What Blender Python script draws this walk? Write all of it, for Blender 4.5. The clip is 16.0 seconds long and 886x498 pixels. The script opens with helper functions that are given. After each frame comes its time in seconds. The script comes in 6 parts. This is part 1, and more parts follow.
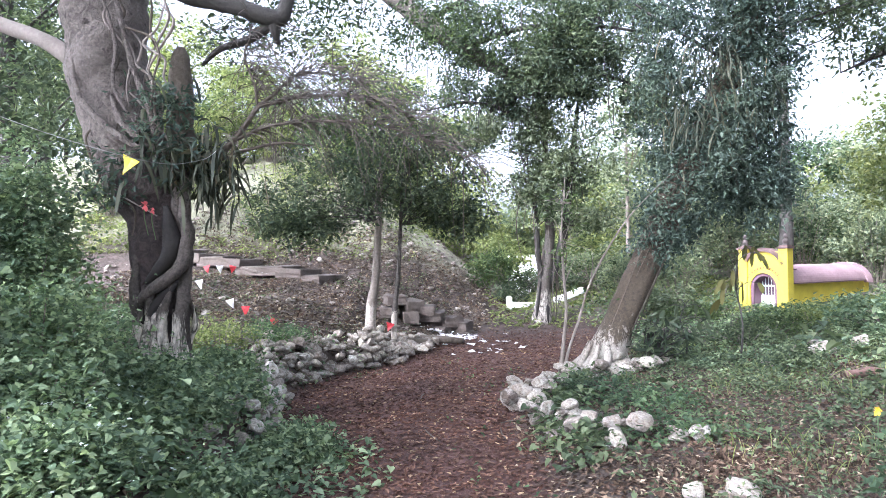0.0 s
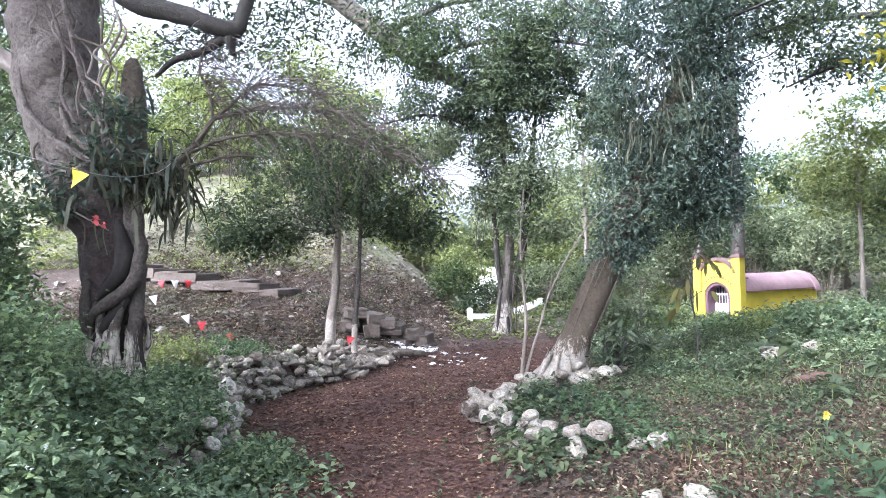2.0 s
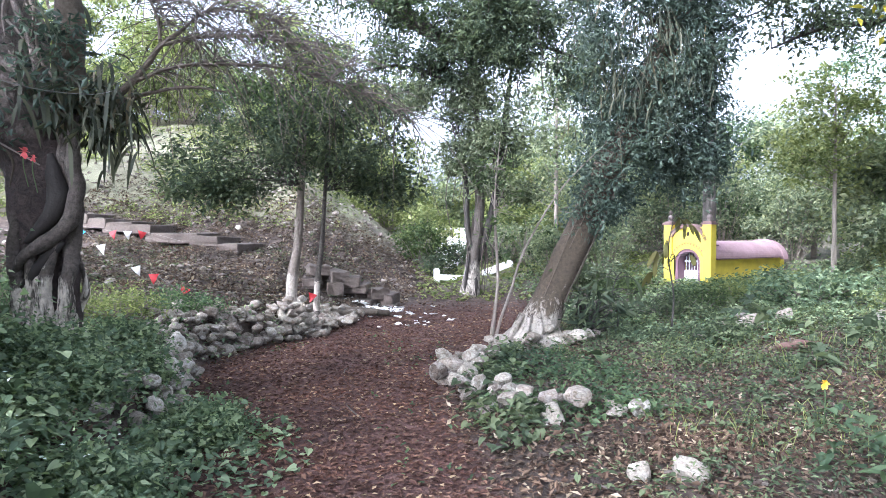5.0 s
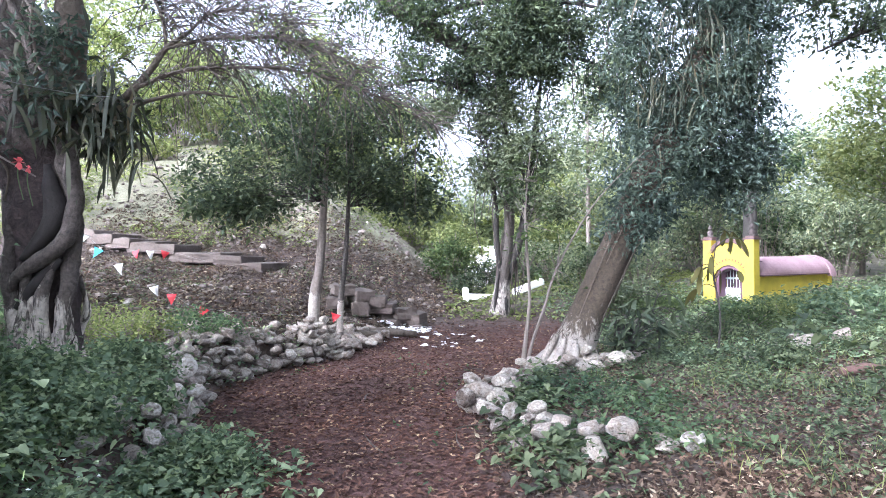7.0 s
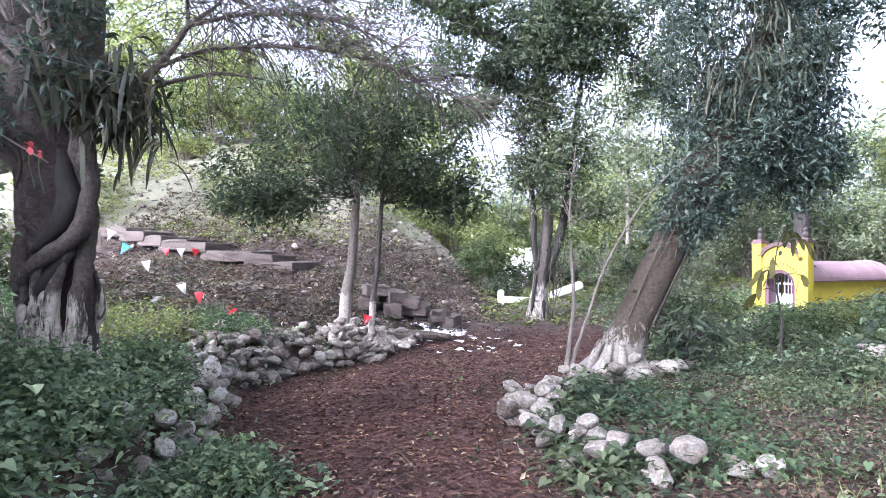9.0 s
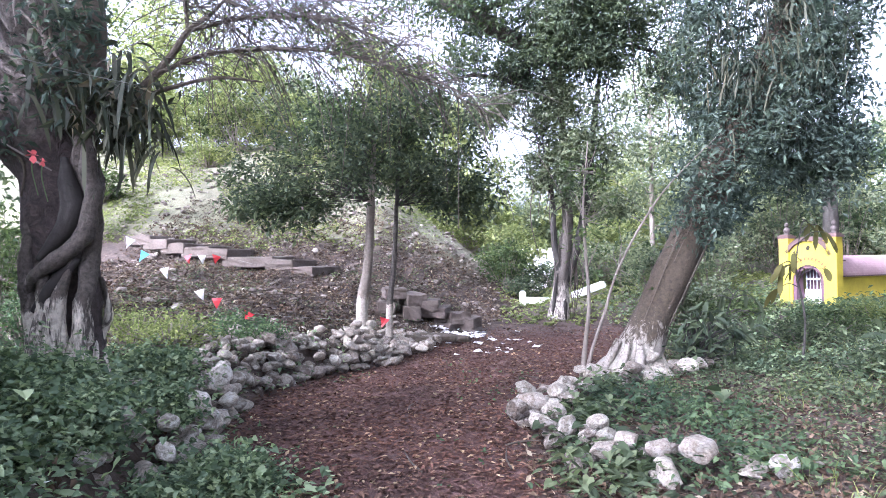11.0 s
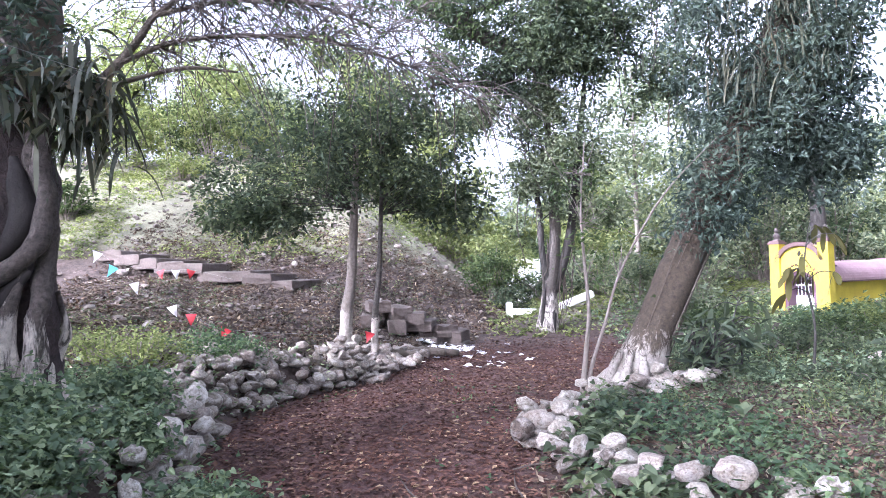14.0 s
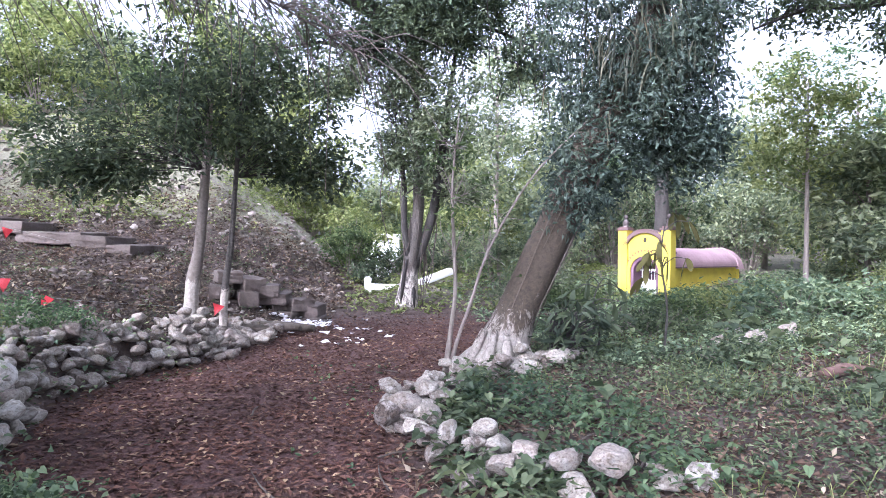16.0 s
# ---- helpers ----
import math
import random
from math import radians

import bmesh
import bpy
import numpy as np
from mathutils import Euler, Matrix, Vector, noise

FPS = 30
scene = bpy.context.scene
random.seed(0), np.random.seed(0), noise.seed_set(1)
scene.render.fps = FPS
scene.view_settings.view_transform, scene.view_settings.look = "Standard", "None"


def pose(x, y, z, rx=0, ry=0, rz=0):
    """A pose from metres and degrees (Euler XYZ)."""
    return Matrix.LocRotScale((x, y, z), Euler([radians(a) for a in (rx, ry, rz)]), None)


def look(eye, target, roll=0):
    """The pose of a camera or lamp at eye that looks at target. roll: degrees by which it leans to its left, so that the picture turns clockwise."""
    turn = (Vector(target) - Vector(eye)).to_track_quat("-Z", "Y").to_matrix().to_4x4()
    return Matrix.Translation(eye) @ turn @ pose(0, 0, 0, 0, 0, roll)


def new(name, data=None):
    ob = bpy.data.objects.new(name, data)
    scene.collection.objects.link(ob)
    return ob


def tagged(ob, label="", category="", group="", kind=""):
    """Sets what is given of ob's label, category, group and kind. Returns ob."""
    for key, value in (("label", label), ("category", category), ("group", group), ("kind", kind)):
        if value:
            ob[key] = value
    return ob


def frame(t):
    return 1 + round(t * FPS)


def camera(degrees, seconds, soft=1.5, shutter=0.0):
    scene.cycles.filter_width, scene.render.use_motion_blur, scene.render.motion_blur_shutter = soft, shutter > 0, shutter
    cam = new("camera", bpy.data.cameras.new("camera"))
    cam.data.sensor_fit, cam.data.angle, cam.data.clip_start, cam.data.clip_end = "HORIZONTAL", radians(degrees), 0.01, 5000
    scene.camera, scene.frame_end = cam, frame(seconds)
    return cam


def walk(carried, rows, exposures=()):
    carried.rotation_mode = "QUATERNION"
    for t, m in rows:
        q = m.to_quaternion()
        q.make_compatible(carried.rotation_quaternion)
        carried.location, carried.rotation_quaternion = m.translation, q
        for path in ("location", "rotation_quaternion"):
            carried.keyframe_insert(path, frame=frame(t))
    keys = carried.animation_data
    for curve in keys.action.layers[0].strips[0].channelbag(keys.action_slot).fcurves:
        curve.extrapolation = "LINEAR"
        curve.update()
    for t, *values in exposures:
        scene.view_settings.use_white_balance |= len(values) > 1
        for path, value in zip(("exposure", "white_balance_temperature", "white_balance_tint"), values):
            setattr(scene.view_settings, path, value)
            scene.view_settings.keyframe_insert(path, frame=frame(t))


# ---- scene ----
cam = camera(65.0, 16.0, soft=0.8)
PATH = [
    (0, (0.089, -0.224, 1.758), (0.051, 1.775, 1.793), -0.9),
    (0.5, (0.086, -0.219, 1.755), (0.074, 1.781, 1.778), -1.6),
    (1, (0.085, -0.217, 1.759), (0.108, 1.783, 1.802), -1.4),
    (1.5, (0.097, -0.22, 1.762), (0.177, 1.778, 1.81), -1.3),
    (2, (0.099, -0.22, 1.757), (0.175, 1.777, 1.825), -1.5),
    (2.5, (0.112, -0.225, 1.757), (0.197, 1.771, 1.842), -1.6),
    (3, (0.127, -0.196, 1.74), (0.264, 1.799, 1.784), -1.5),
    (3.5, (0.094, -0.122, 1.727), (0.369, 1.858, 1.779), -0.8),
    (4, (0.029, 0.104, 1.732), (0.254, 2.089, 1.828), 1.0),
    (4.5, (0.046, 0.202, 1.705), (0.273, 2.189, 1.688), 0.3),
    (4.7, (0.054, 0.259, 1.667), (0.246, 2.249, 1.628), -0.0),
    (6.8, (0.142, 0.848, 1.612), (0.274, 2.844, 1.598), 0.3),
    (7, (0.144, 0.914, 1.6), (0.232, 2.912, 1.618), -0.3),
    (7.5, (0.171, 1.078, 1.578), (0.224, 3.073, 1.703), -2.2),
    (8, (0.201, 1.211, 1.542), (0.355, 3.205, 1.566), -0.2),
    (8.5, (0.09, 1.389, 1.545), (0.172, 3.387, 1.591), -0.8),
    (9, (0.085, 1.46, 1.551), (0.081, 3.46, 1.577), 0.3),
    (9.2, (0.101, 1.474, 1.53), (0.041, 3.473, 1.566), -0.0),
    (11.3, (0.295, 1.54, 1.52), (0.213, 3.538, 1.555), -0.9),
    (11.5, (0.304, 1.535, 1.516), (0.232, 3.533, 1.568), -1.2),
    (12, (0.332, 1.525, 1.514), (0.294, 3.524, 1.563), -1.5),
    (12.5, (0.32, 1.577, 1.518), (0.309, 3.577, 1.5), -1.2),
    (13, (0.216, 1.751, 1.531), (0.22, 3.751, 1.569), 0.6),
    (13.5, (0.132, 1.924, 1.479), (0.174, 3.923, 1.533), -0.0),
    (14, (0.116, 2.058, 1.472), (0.096, 4.057, 1.545), -1.7),
    (14.5, (0.114, 2.189, 1.467), (0.106, 4.188, 1.521), -0.7),
    (15, (0.097, 2.271, 1.472), (0.277, 4.263, 1.486), 1.3),
    (15.5, (0.004, 2.441, 1.496), (0.355, 4.408, 1.582), -0.1),
    (16, (0.033, 2.515, 1.456), (0.423, 4.477, 1.453), 0.7),
]
walk(cam, [(t, look(eye, target, roll)) for t, eye, target, roll in PATH], [(0.0, 2.44, 5330, 16), (4.7, 2.31, 5290, 15), (7.0, 2.38, 5250, 18), (9.0, 2.38, 5230, 22), (11.5, 2.55, 5220, 24), (12.7, 2.52, 5220, 25), (14.2, 2.52, 5220, 26), (16.0, 2.26, 5215, 25)])

# ---------------------------------------------------------------- light
SUN_EL, SUN_AZ = radians(31), radians(-130)   # azimuth from +y towards +x
world = bpy.data.worlds.new("world")
scene.world = world
world.use_nodes = True
wn = world.node_tree.nodes
sky = wn.new("ShaderNodeTexSky")
sky.sky_type, sky.sun_disc = "NISHITA", False
sky.sun_elevation, sky.sun_rotation = SUN_EL, SUN_AZ
sky.air_density, sky.dust_density, sky.ozone_density = 0.7, 7.0, 0.6
wn["Background"].inputs["Strength"].default_value = 0.15
veil = wn.new("ShaderNodeHueSaturation")   # thin cloud takes most of the blue out of the sky
veil.inputs["Saturation"].default_value, veil.inputs["Value"].default_value = 0.22, 1.25
world.node_tree.links.new(sky.outputs[0], veil.inputs["Color"])
world.node_tree.links.new(veil.outputs[0], wn["Background"].inputs["Color"])
sun_data = bpy.data.lights.new("sun", "SUN")
sun_data.energy, sun_data.angle, sun_data.color = 1.2, radians(22), (1.0, 0.94, 0.84)
sun = new("sun", sun_data)
away = Vector((math.sin(SUN_AZ) * math.cos(SUN_EL), math.cos(SUN_AZ) * math.cos(SUN_EL), math.sin(SUN_EL)))
sun.matrix_world = look(away * 60, (0, 0, 0))

# ---------------------------------------------------------------- helpers
rng = np.random.default_rng(7)


def mesh_data(name, verts, polys, material, smooth=False):
    """One mesh from an array of vertices and a list of arrays of polygons with equal corner counts."""
    me = bpy.data.meshes.new(name)
    verts = np.asarray(verts, dtype=np.float32)
    me.vertices.add(len(verts))
    me.vertices.foreach_set("co", verts.ravel())
    loops = np.concatenate([np.asarray(p, dtype=np.int32).ravel() for p in polys])
    sizes = np.concatenate([np.full(len(p), len(p[0]), dtype=np.int32) for p in polys])
    me.loops.add(len(loops))
    me.loops.foreach_set("vertex_index", loops)
    me.polygons.add(len(sizes))
    me.polygons.foreach_set("loop_start", np.r_[0, np.cumsum(sizes)[:-1]].astype(np.int32))
    me.polygons.foreach_set("use_smooth", np.full(len(sizes), smooth))
    me.update(calc_edges=True)
    me.validate()
    me.materials.append(material)
    return me


class Geo:
    """Gathers vertices and polygons of one part."""

    def __init__(self):
        self.v, self.p, self.n = [], [], 0

    def add(self, verts, *polys):
        self.v.append(np.asarray(verts, dtype=float))
        self.p += [np.asarray(p) + self.n for p in polys]
        self.n += len(verts)
        return self

    def data(self, name, material, smooth=False):
        return mesh_data(name, np.concatenate(self.v), self.p, material, smooth)


def part(name, source, material, parent=None, label="", smooth=False):
    """Links a Geo, a bmesh or a mesh as one object under its thing."""
    if isinstance(source, Geo):
        me = source.data(name, material, smooth)
    elif isinstance(source, bmesh.types.BMesh):
        me = bpy.data.meshes.new(name)
        source.to_mesh(me)
        source.free()
        me.materials.append(material)
        if smooth:
            me.polygons.foreach_set("use_smooth", np.full(len(me.polygons), True))
    else:
        me = source
    ob = new(name, me)
    if parent:
        ob.parent = parent
    if label:
        tagged(ob, label)
    return ob


def thing(name, place, label, category, group="", turn=0.0):
    ob = new(name)
    ob.empty_display_size = 0.2
    ob.matrix_basis = pose(*place, 0, 0, turn)
    return tagged(ob, label, category, group)


def smooth01(x):
    x = np.clip(x, 0, 1)
    return x * x * (3 - 2 * x)


def wave(p, f, k=0.0):
    """Smooth, cheap noise in about -1 to 1 for rows of places."""
    x, y, z = (p * f).T
    return (np.sin(1.7 * x + 1.3 * y + k) * np.cos(1.1 * y - 1.9 * z + 2 * k) + 0.6 * np.sin(2.9 * z - 2.3 * x + 3 * k)
            + 0.5 * np.sin(3.7 * y + 2.1 * z + k) * np.cos(3.1 * x - k)) / 2.1


def bowed(points, radii, steps):
    """Points and radii drawn out along a smooth curve."""
    p = np.c_[np.asarray(points, dtype=float), radii]
    p = np.r_[[2 * p[0] - p[1]], p, [2 * p[-1] - p[-2]]]
    out = []
    for i in range(1, len(p) - 2):
        for u in np.arange(steps) / steps:
            a, b, c, d = p[i - 1 : i + 3]
            out.append(0.5 * (2 * b + (c - a) * u + (2 * a - 5 * b + 4 * c - d) * u**2 + (3 * b - 3 * c + d - a) * u**3))
    out = np.array(out + [p[-2]])
    return out[:, :3], np.maximum(out[:, 3], 0.002)


def tube(geo, points, radii, sides=8, steps=4, bump=0.0, freq=3.0, k=0.0, flat=1.0):
    """A tapered, slightly knotty limb with closed ends."""
    p, r = bowed(points, radii, steps)
    t = np.gradient(p, axis=0)
    t /= np.linalg.norm(t, axis=1)[:, None]
    side = np.cross(t[0], (0.31, 0.9, 0.28))
    ring = []
    ang = np.arange(sides) / sides * 2 * np.pi
    for i in range(len(p)):
        side = side - t[i] * (side @ t[i])
        side /= np.linalg.norm(side)
        up = np.cross(t[i], side)
        ring.append(p[i] + r[i] * (np.cos(ang)[:, None] * side + flat * np.sin(ang)[:, None] * up))
    v = np.concatenate(ring)
    if bump:
        c = np.repeat(p, sides, axis=0)
        v = c + (v - c) * (1 + bump * (wave(v, freq, k) + 0.5 * wave(v, 2.6 * freq, k + 1)))[:, None]
    n = len(p)
    i, j = np.meshgrid(np.arange(n - 1), np.arange(sides), indexing="ij")
    a, b = (i * sides + j).ravel(), (i * sides + (j + 1) % sides).ravel()
    geo.add(v, np.c_[a, b, b + sides, a + sides], [list(range(sides))[::-1]], [list(range((n - 1) * sides, n * sides))])
    return p


def unit(v):
    return v / np.maximum(np.linalg.norm(v, axis=1), 1e-6)[:, None]


def leaves(geo, place, length, aspect=0.45, level=0.5, hang=0.25, out=None, r=rng):
    """Pointed leaves, folded along the midrib, at the places given. level: how far they lie flat; hang: how far the tips drop."""
    n = len(place)
    if not n:
        return
    way = r.normal(size=(n, 3))
    if out is not None:
        way = way * 0.6 + out
    way[:, 2] = way[:, 2] * (1 - level) - hang
    way = unit(way)
    up = r.normal(size=(n, 3)) * (1 - level) + np.array((0, 0, 1.0))
    side = unit(np.cross(way, up))
    up = np.cross(side, way)
    size = (length * r.uniform(0.6, 1.35, n))[:, None]
    w = size * aspect * 0.5
    base, tip = place, place + way * size
    mid = place + way * size * 0.45 + up * w * 0.35
    v = np.stack([base, mid + side * w, tip - up * size * 0.08, mid - side * w], axis=1).reshape(-1, 3)
    i = np.arange(n) * 4
    geo.add(v, np.c_[i, i + 1, i + 2], np.c_[i, i + 2, i + 3])


def broad(geo, place, length, level=0.75, r=rng):
    """Broad heart-shaped leaves of eight corners."""
    n = len(place)
    way = r.normal(size=(n, 3))
    way[:, 2] = way[:, 2] * 0.2 - 0.25
    way = unit(way)
    up = r.normal(size=(n, 3)) * (1 - level) + np.array((0, 0, 1.0))
    side = unit(np.cross(way, up))
    up = np.cross(side, way)
    size = (length * r.uniform(0.55, 1.3, n))[:, None]
    shape = [(0.0, 0, 0), (-0.12, 0.26, 0.06), (0.15, 0.44, 0.1), (0.55, 0.30, 0.06), (1.0, 0, -0.14), (0.55, -0.30, 0.06), (0.15, -0.44, 0.1), (-0.12, -0.26, 0.06)]
    v = np.stack([place + size * (a * way + b * side + c * up) for a, b, c in shape], axis=1).reshape(-1, 3)
    i = np.arange(n) * 8
    geo.add(v, np.c_[i, i + 1, i + 2, i + 3], np.c_[i, i + 3, i + 4], np.c_[i, i + 4, i + 5], np.c_[i, i + 5, i + 6, i + 7])


def straps(geo, place, way, length, width, drop, r=rng, joints=5):
    """Long hanging strap leaves."""
    n = len(place)
    way = unit(way)
    side = unit(np.cross(way, r.normal(size=(n, 3)) * 0.4 + np.array((0, 0, 1.0))))
    size = (length * r.uniform(0.6, 1.3, n))[:, None]
    rows = []
    for k in range(joints + 1):
        u = k / joints
        c = place + way * size * u * (1 - 0.25 * u)
        c[:, 2] -= (drop * size[:, 0] * u * u)
        w = width * (0.35 + 1.2 * u * (1.15 - u) * 1.6) if k < joints else width * 0.1
        rows += [c + side * w * 0.5, c - side * w * 0.5]
    v = np.stack(rows, axis=1).reshape(-1, 3)
    m = 2 * (joints + 1)
    i = np.arange(n) * m
    geo.add(v, *[np.c_[i + 2 * k, i + 2 * k + 1, i + 2 * k + 3, i + 2 * k + 2] for k in range(joints)])


def clumps(centre, radii, count, each, spread, r=rng, hollow=0.35):
    """Places of leaves in uneven clumps inside a rounded body."""
    d = unit(r.normal(size=(count, 3))) * (hollow + (1 - hollow) * r.uniform(0, 1, count) ** 0.6)[:, None]
    c = np.asarray(centre) + d * np.asarray(radii)
    big = r.uniform(0.5, 1.4, count)
    p = np.repeat(c, each, axis=0) + r.normal(size=(count * each, 3)) * np.repeat(spread * big, each)[:, None] * np.array((1, 1, 0.65))
    return p, c


def twigs(geo, start, ends, thick, r=rng, sag=0.1, sides=4):
    """Thin branches from a limb to the middles of leaf clumps."""
    start = np.asarray(start, dtype=float)
    for e in ends:
        s = start[np.argmin(np.linalg.norm(start - e + (0, 0, 0.7 * np.min(np.linalg.norm(start[:, :2] - e[:2], axis=1))), axis=1))]
        m = (s + e) / 2 + r.normal(size=3) * 0.12 * np.linalg.norm(e - s)
        m[2] += sag * np.linalg.norm(e - s)
        tube(geo, [s, m, e], [thick, thick * 0.6, thick * 0.25], sides, 3)


# ---------------------------------------------------------------- materials
def shader(name):
    m = bpy.data.materials.new(name)
    m.use_nodes = True
    return m, m.node_tree.nodes, m.node_tree.links, m.node_tree.nodes["Principled BSDF"]


def ramp_of(nodes, links, source, stops):
    ramp = nodes.new("ShaderNodeValToRGB")
    e = ramp.color_ramp.elements
    while len(e) < len(stops):
        e.new(0.5)
    for el, (at, c) in zip(e, stops):
        el.position, el.color = at, (*c, 1)
    links.new(source, ramp.inputs[0])
    return ramp.outputs[0]


def noise_of(nodes, links, scale, detail=6.0, rough=0.6, space="Object", warp=0.0, drawn=1.0):
    co = nodes.new("ShaderNodeTexCoord")
    n = nodes.new("ShaderNodeTexNoise")
    n.inputs["Scale"].default_value, n.inputs["Detail"].default_value, n.inputs["Roughness"].default_value = scale, detail, rough
    n.inputs["Distortion"].default_value = warp
    if drawn != 1.0:   # streaks drawn out upwards
        stretch = nodes.new("ShaderNodeMapping")
        stretch.inputs["Scale"].default_value = (1.6, 1.6, drawn)
        links.new(co.outputs[space], stretch.inputs["Vector"])
        links.new(stretch.outputs[0], n.inputs["Vector"])
    else:
        links.new(co.outputs[space], n.inputs["Vector"])
    return n.outputs["Fac"]


def mixed(nodes, links, fac, a, b, kind="MIX"):
    m = nodes.new("ShaderNodeMix")
    m.data_type, m.blend_type = "RGBA", kind
    for s, v in ((m.inputs[0], fac), (m.inputs[6], a), (m.inputs[7], b)):
        if hasattr(v, "is_linked"):
            links.new(v, s)
        else:
            s.default_value = v if isinstance(v, float) else (*v, 1)
    return m.outputs[2]


def bumped(nodes, links, height, strength, distance, bsdf):
    b = nodes.new("ShaderNodeBump")
    b.inputs["Strength"].default_value, b.inputs["Distance"].default_value = strength, distance
    links.new(height, b.inputs["Height"])
    links.new(b.outputs[0], bsdf.inputs["Normal"])


def rough_mat(name, fine, coarse, fine_scale, coarse_scale, rough=0.85, bump=0.5, depth=0.02, mix=0.5, warp=0.3):
    """A surface with grain and larger stains: two ramps over two noises."""
    m, n, l, p = shader(name)
    a, b = noise_of(n, l, fine_scale, 8, 0.65, warp=warp), noise_of(n, l, coarse_scale, 4, 0.6, warp=warp)
    col = mixed(n, l, mix, ramp_of(n, l, a, fine), ramp_of(n, l, b, coarse))
    l.new(col, p.inputs["Base Color"])
    p.inputs["Roughness"].default_value = rough
    bumped(n, l, a, bump, depth, p)
    return m


def leaf_mat(name, dark, mid, light, rough=0.72, through_light=0.35, odd=None):
    """Foliage: every leaf its own tone, light passing through it."""
    m, n, l, p = shader(name)
    g = n.new("ShaderNodeNewGeometry")
    stops = [(0.0, dark), (0.5, mid), (0.92, light)]
    if odd:
        stops.append((0.96, odd))
    tone = ramp_of(n, l, g.outputs["Random Per Island"], stops)
    big = noise_of(n, l, 0.9, 3, 0.5)
    col = mixed(n, l, 1.0, tone, ramp_of(n, l, big, [(0.3, (0.62, 0.66, 0.62)), (0.7, (1.25, 1.2, 1.0))]), "MULTIPLY")
    l.new(col, p.inputs["Base Color"])
    p.inputs["Roughness"].default_value, p.inputs["Specular IOR Level"].default_value = rough, 0.22
    t = n.new("ShaderNodeBsdfTranslucent")
    l.new(mixed(n, l, 1.0, col, (1.4, 1.5, 0.95), "MULTIPLY"), t.inputs["Color"])
    s = n.new("ShaderNodeMixShader")
    s.inputs[0].default_value = through_light
    l.new(p.outputs[0], s.inputs[1])
    l.new(t.outputs[0], s.inputs[2])
    l.new(s.outputs[0], n["Material Output"].inputs["Surface"])
    return m


def plain_mat(name, colour, rough=0.6, vary=0.25, scale=12.0, bump=0.15):
    c = np.array(colour)
    return rough_mat(name, [(0.3, tuple(c * (1 - vary))), (0.7, tuple(np.minimum(c * (1 + vary), 0.95)))],
                     [(0.35, tuple(c * (1 - vary))), (0.65, tuple(c))], scale * 4, scale * 0.4, rough, bump, 0.01)


# Dark and ivy leaves lifted: sky glare is put into their colour.
M_LEAF_DARK = leaf_mat("leaf_dark", (0.044, 0.058, 0.044), (0.074, 0.096, 0.068), (0.13, 0.155, 0.105))
M_LEAF_IVY = leaf_mat("leaf_ivy", (0.042, 0.058, 0.056), (0.070, 0.096, 0.088), (0.125, 0.16, 0.14), 0.72, 0.25)
M_LEAF_MID = leaf_mat("leaf_mid", (0.044, 0.062, 0.032), (0.072, 0.102, 0.050), (0.12, 0.155, 0.07))
M_LEAF_LIGHT = leaf_mat("leaf_light", (0.11, 0.13, 0.06), (0.18, 0.205, 0.095), (0.29, 0.31, 0.16), through_light=0.45)
M_LEAF_LUSH = leaf_mat("leaf_lush", (0.085, 0.122, 0.085), (0.16, 0.215, 0.15), (0.31, 0.37, 0.25), 0.75)
M_LEAF_HERB = leaf_mat("leaf_herb", (0.045, 0.06, 0.04), (0.085, 0.11, 0.072), (0.165, 0.195, 0.125), 0.75)
M_LITTER_HILL = leaf_mat("fallen_leaf_hill", (0.07, 0.052, 0.042), (0.13, 0.10, 0.083), (0.23, 0.19, 0.155), 0.85, 0.05)
M_LEAF_GREY = leaf_mat("leaf_grey_green", (0.07, 0.085, 0.062), (0.12, 0.142, 0.102), (0.21, 0.235, 0.17), 0.55, 0.4)
M_LEAF_WEED = leaf_mat("leaf_weed", (0.05, 0.078, 0.05), (0.08, 0.122, 0.075), (0.14, 0.19, 0.11), 0.6)
# yellow of sunlit leaves, put into the leaf colour
M_LEAF_SUNLIT = leaf_mat("leaf_sunlit_yellow", (0.16, 0.15, 0.02), (0.26, 0.23, 0.03), (0.36, 0.32, 0.05), through_light=0.5)
M_LEAF_OLIVE = leaf_mat("leaf_olive", (0.05, 0.05, 0.022), (0.09, 0.085, 0.035), (0.17, 0.145, 0.05))
# background leaves, paled and greyed: haze is put into their colour
M_LEAF_HAZE = leaf_mat("leaf_backwood_hazed", (0.095, 0.12, 0.092), (0.19, 0.22, 0.165), (0.33, 0.355, 0.26), 0.75, 0.45)
M_LEAF_STRAP = leaf_mat("leaf_strap", (0.035, 0.04, 0.03), (0.062, 0.068, 0.05), (0.13, 0.13, 0.10), 0.6, 0.2, odd=(0.17, 0.14, 0.10))
M_LITTER_PATH = leaf_mat("fallen_leaf_red", (0.052, 0.025, 0.020), (0.108, 0.053, 0.043), (0.195, 0.112, 0.088), 0.8, 0.05, odd=(0.36, 0.26, 0.18))
M_LITTER_TAN = leaf_mat("fallen_leaf_tan", (0.036, 0.023, 0.018), (0.088, 0.055, 0.043), (0.19, 0.135, 0.105), 0.8, 0.05, odd=(0.36, 0.30, 0.24))
M_TWIG = rough_mat("grey_twig", [(0.3, (0.055, 0.042, 0.032)), (0.7, (0.13, 0.105, 0.082))], [(0.3, (0.06, 0.046, 0.036)), (0.7, (0.13, 0.105, 0.085))], 40, 3)
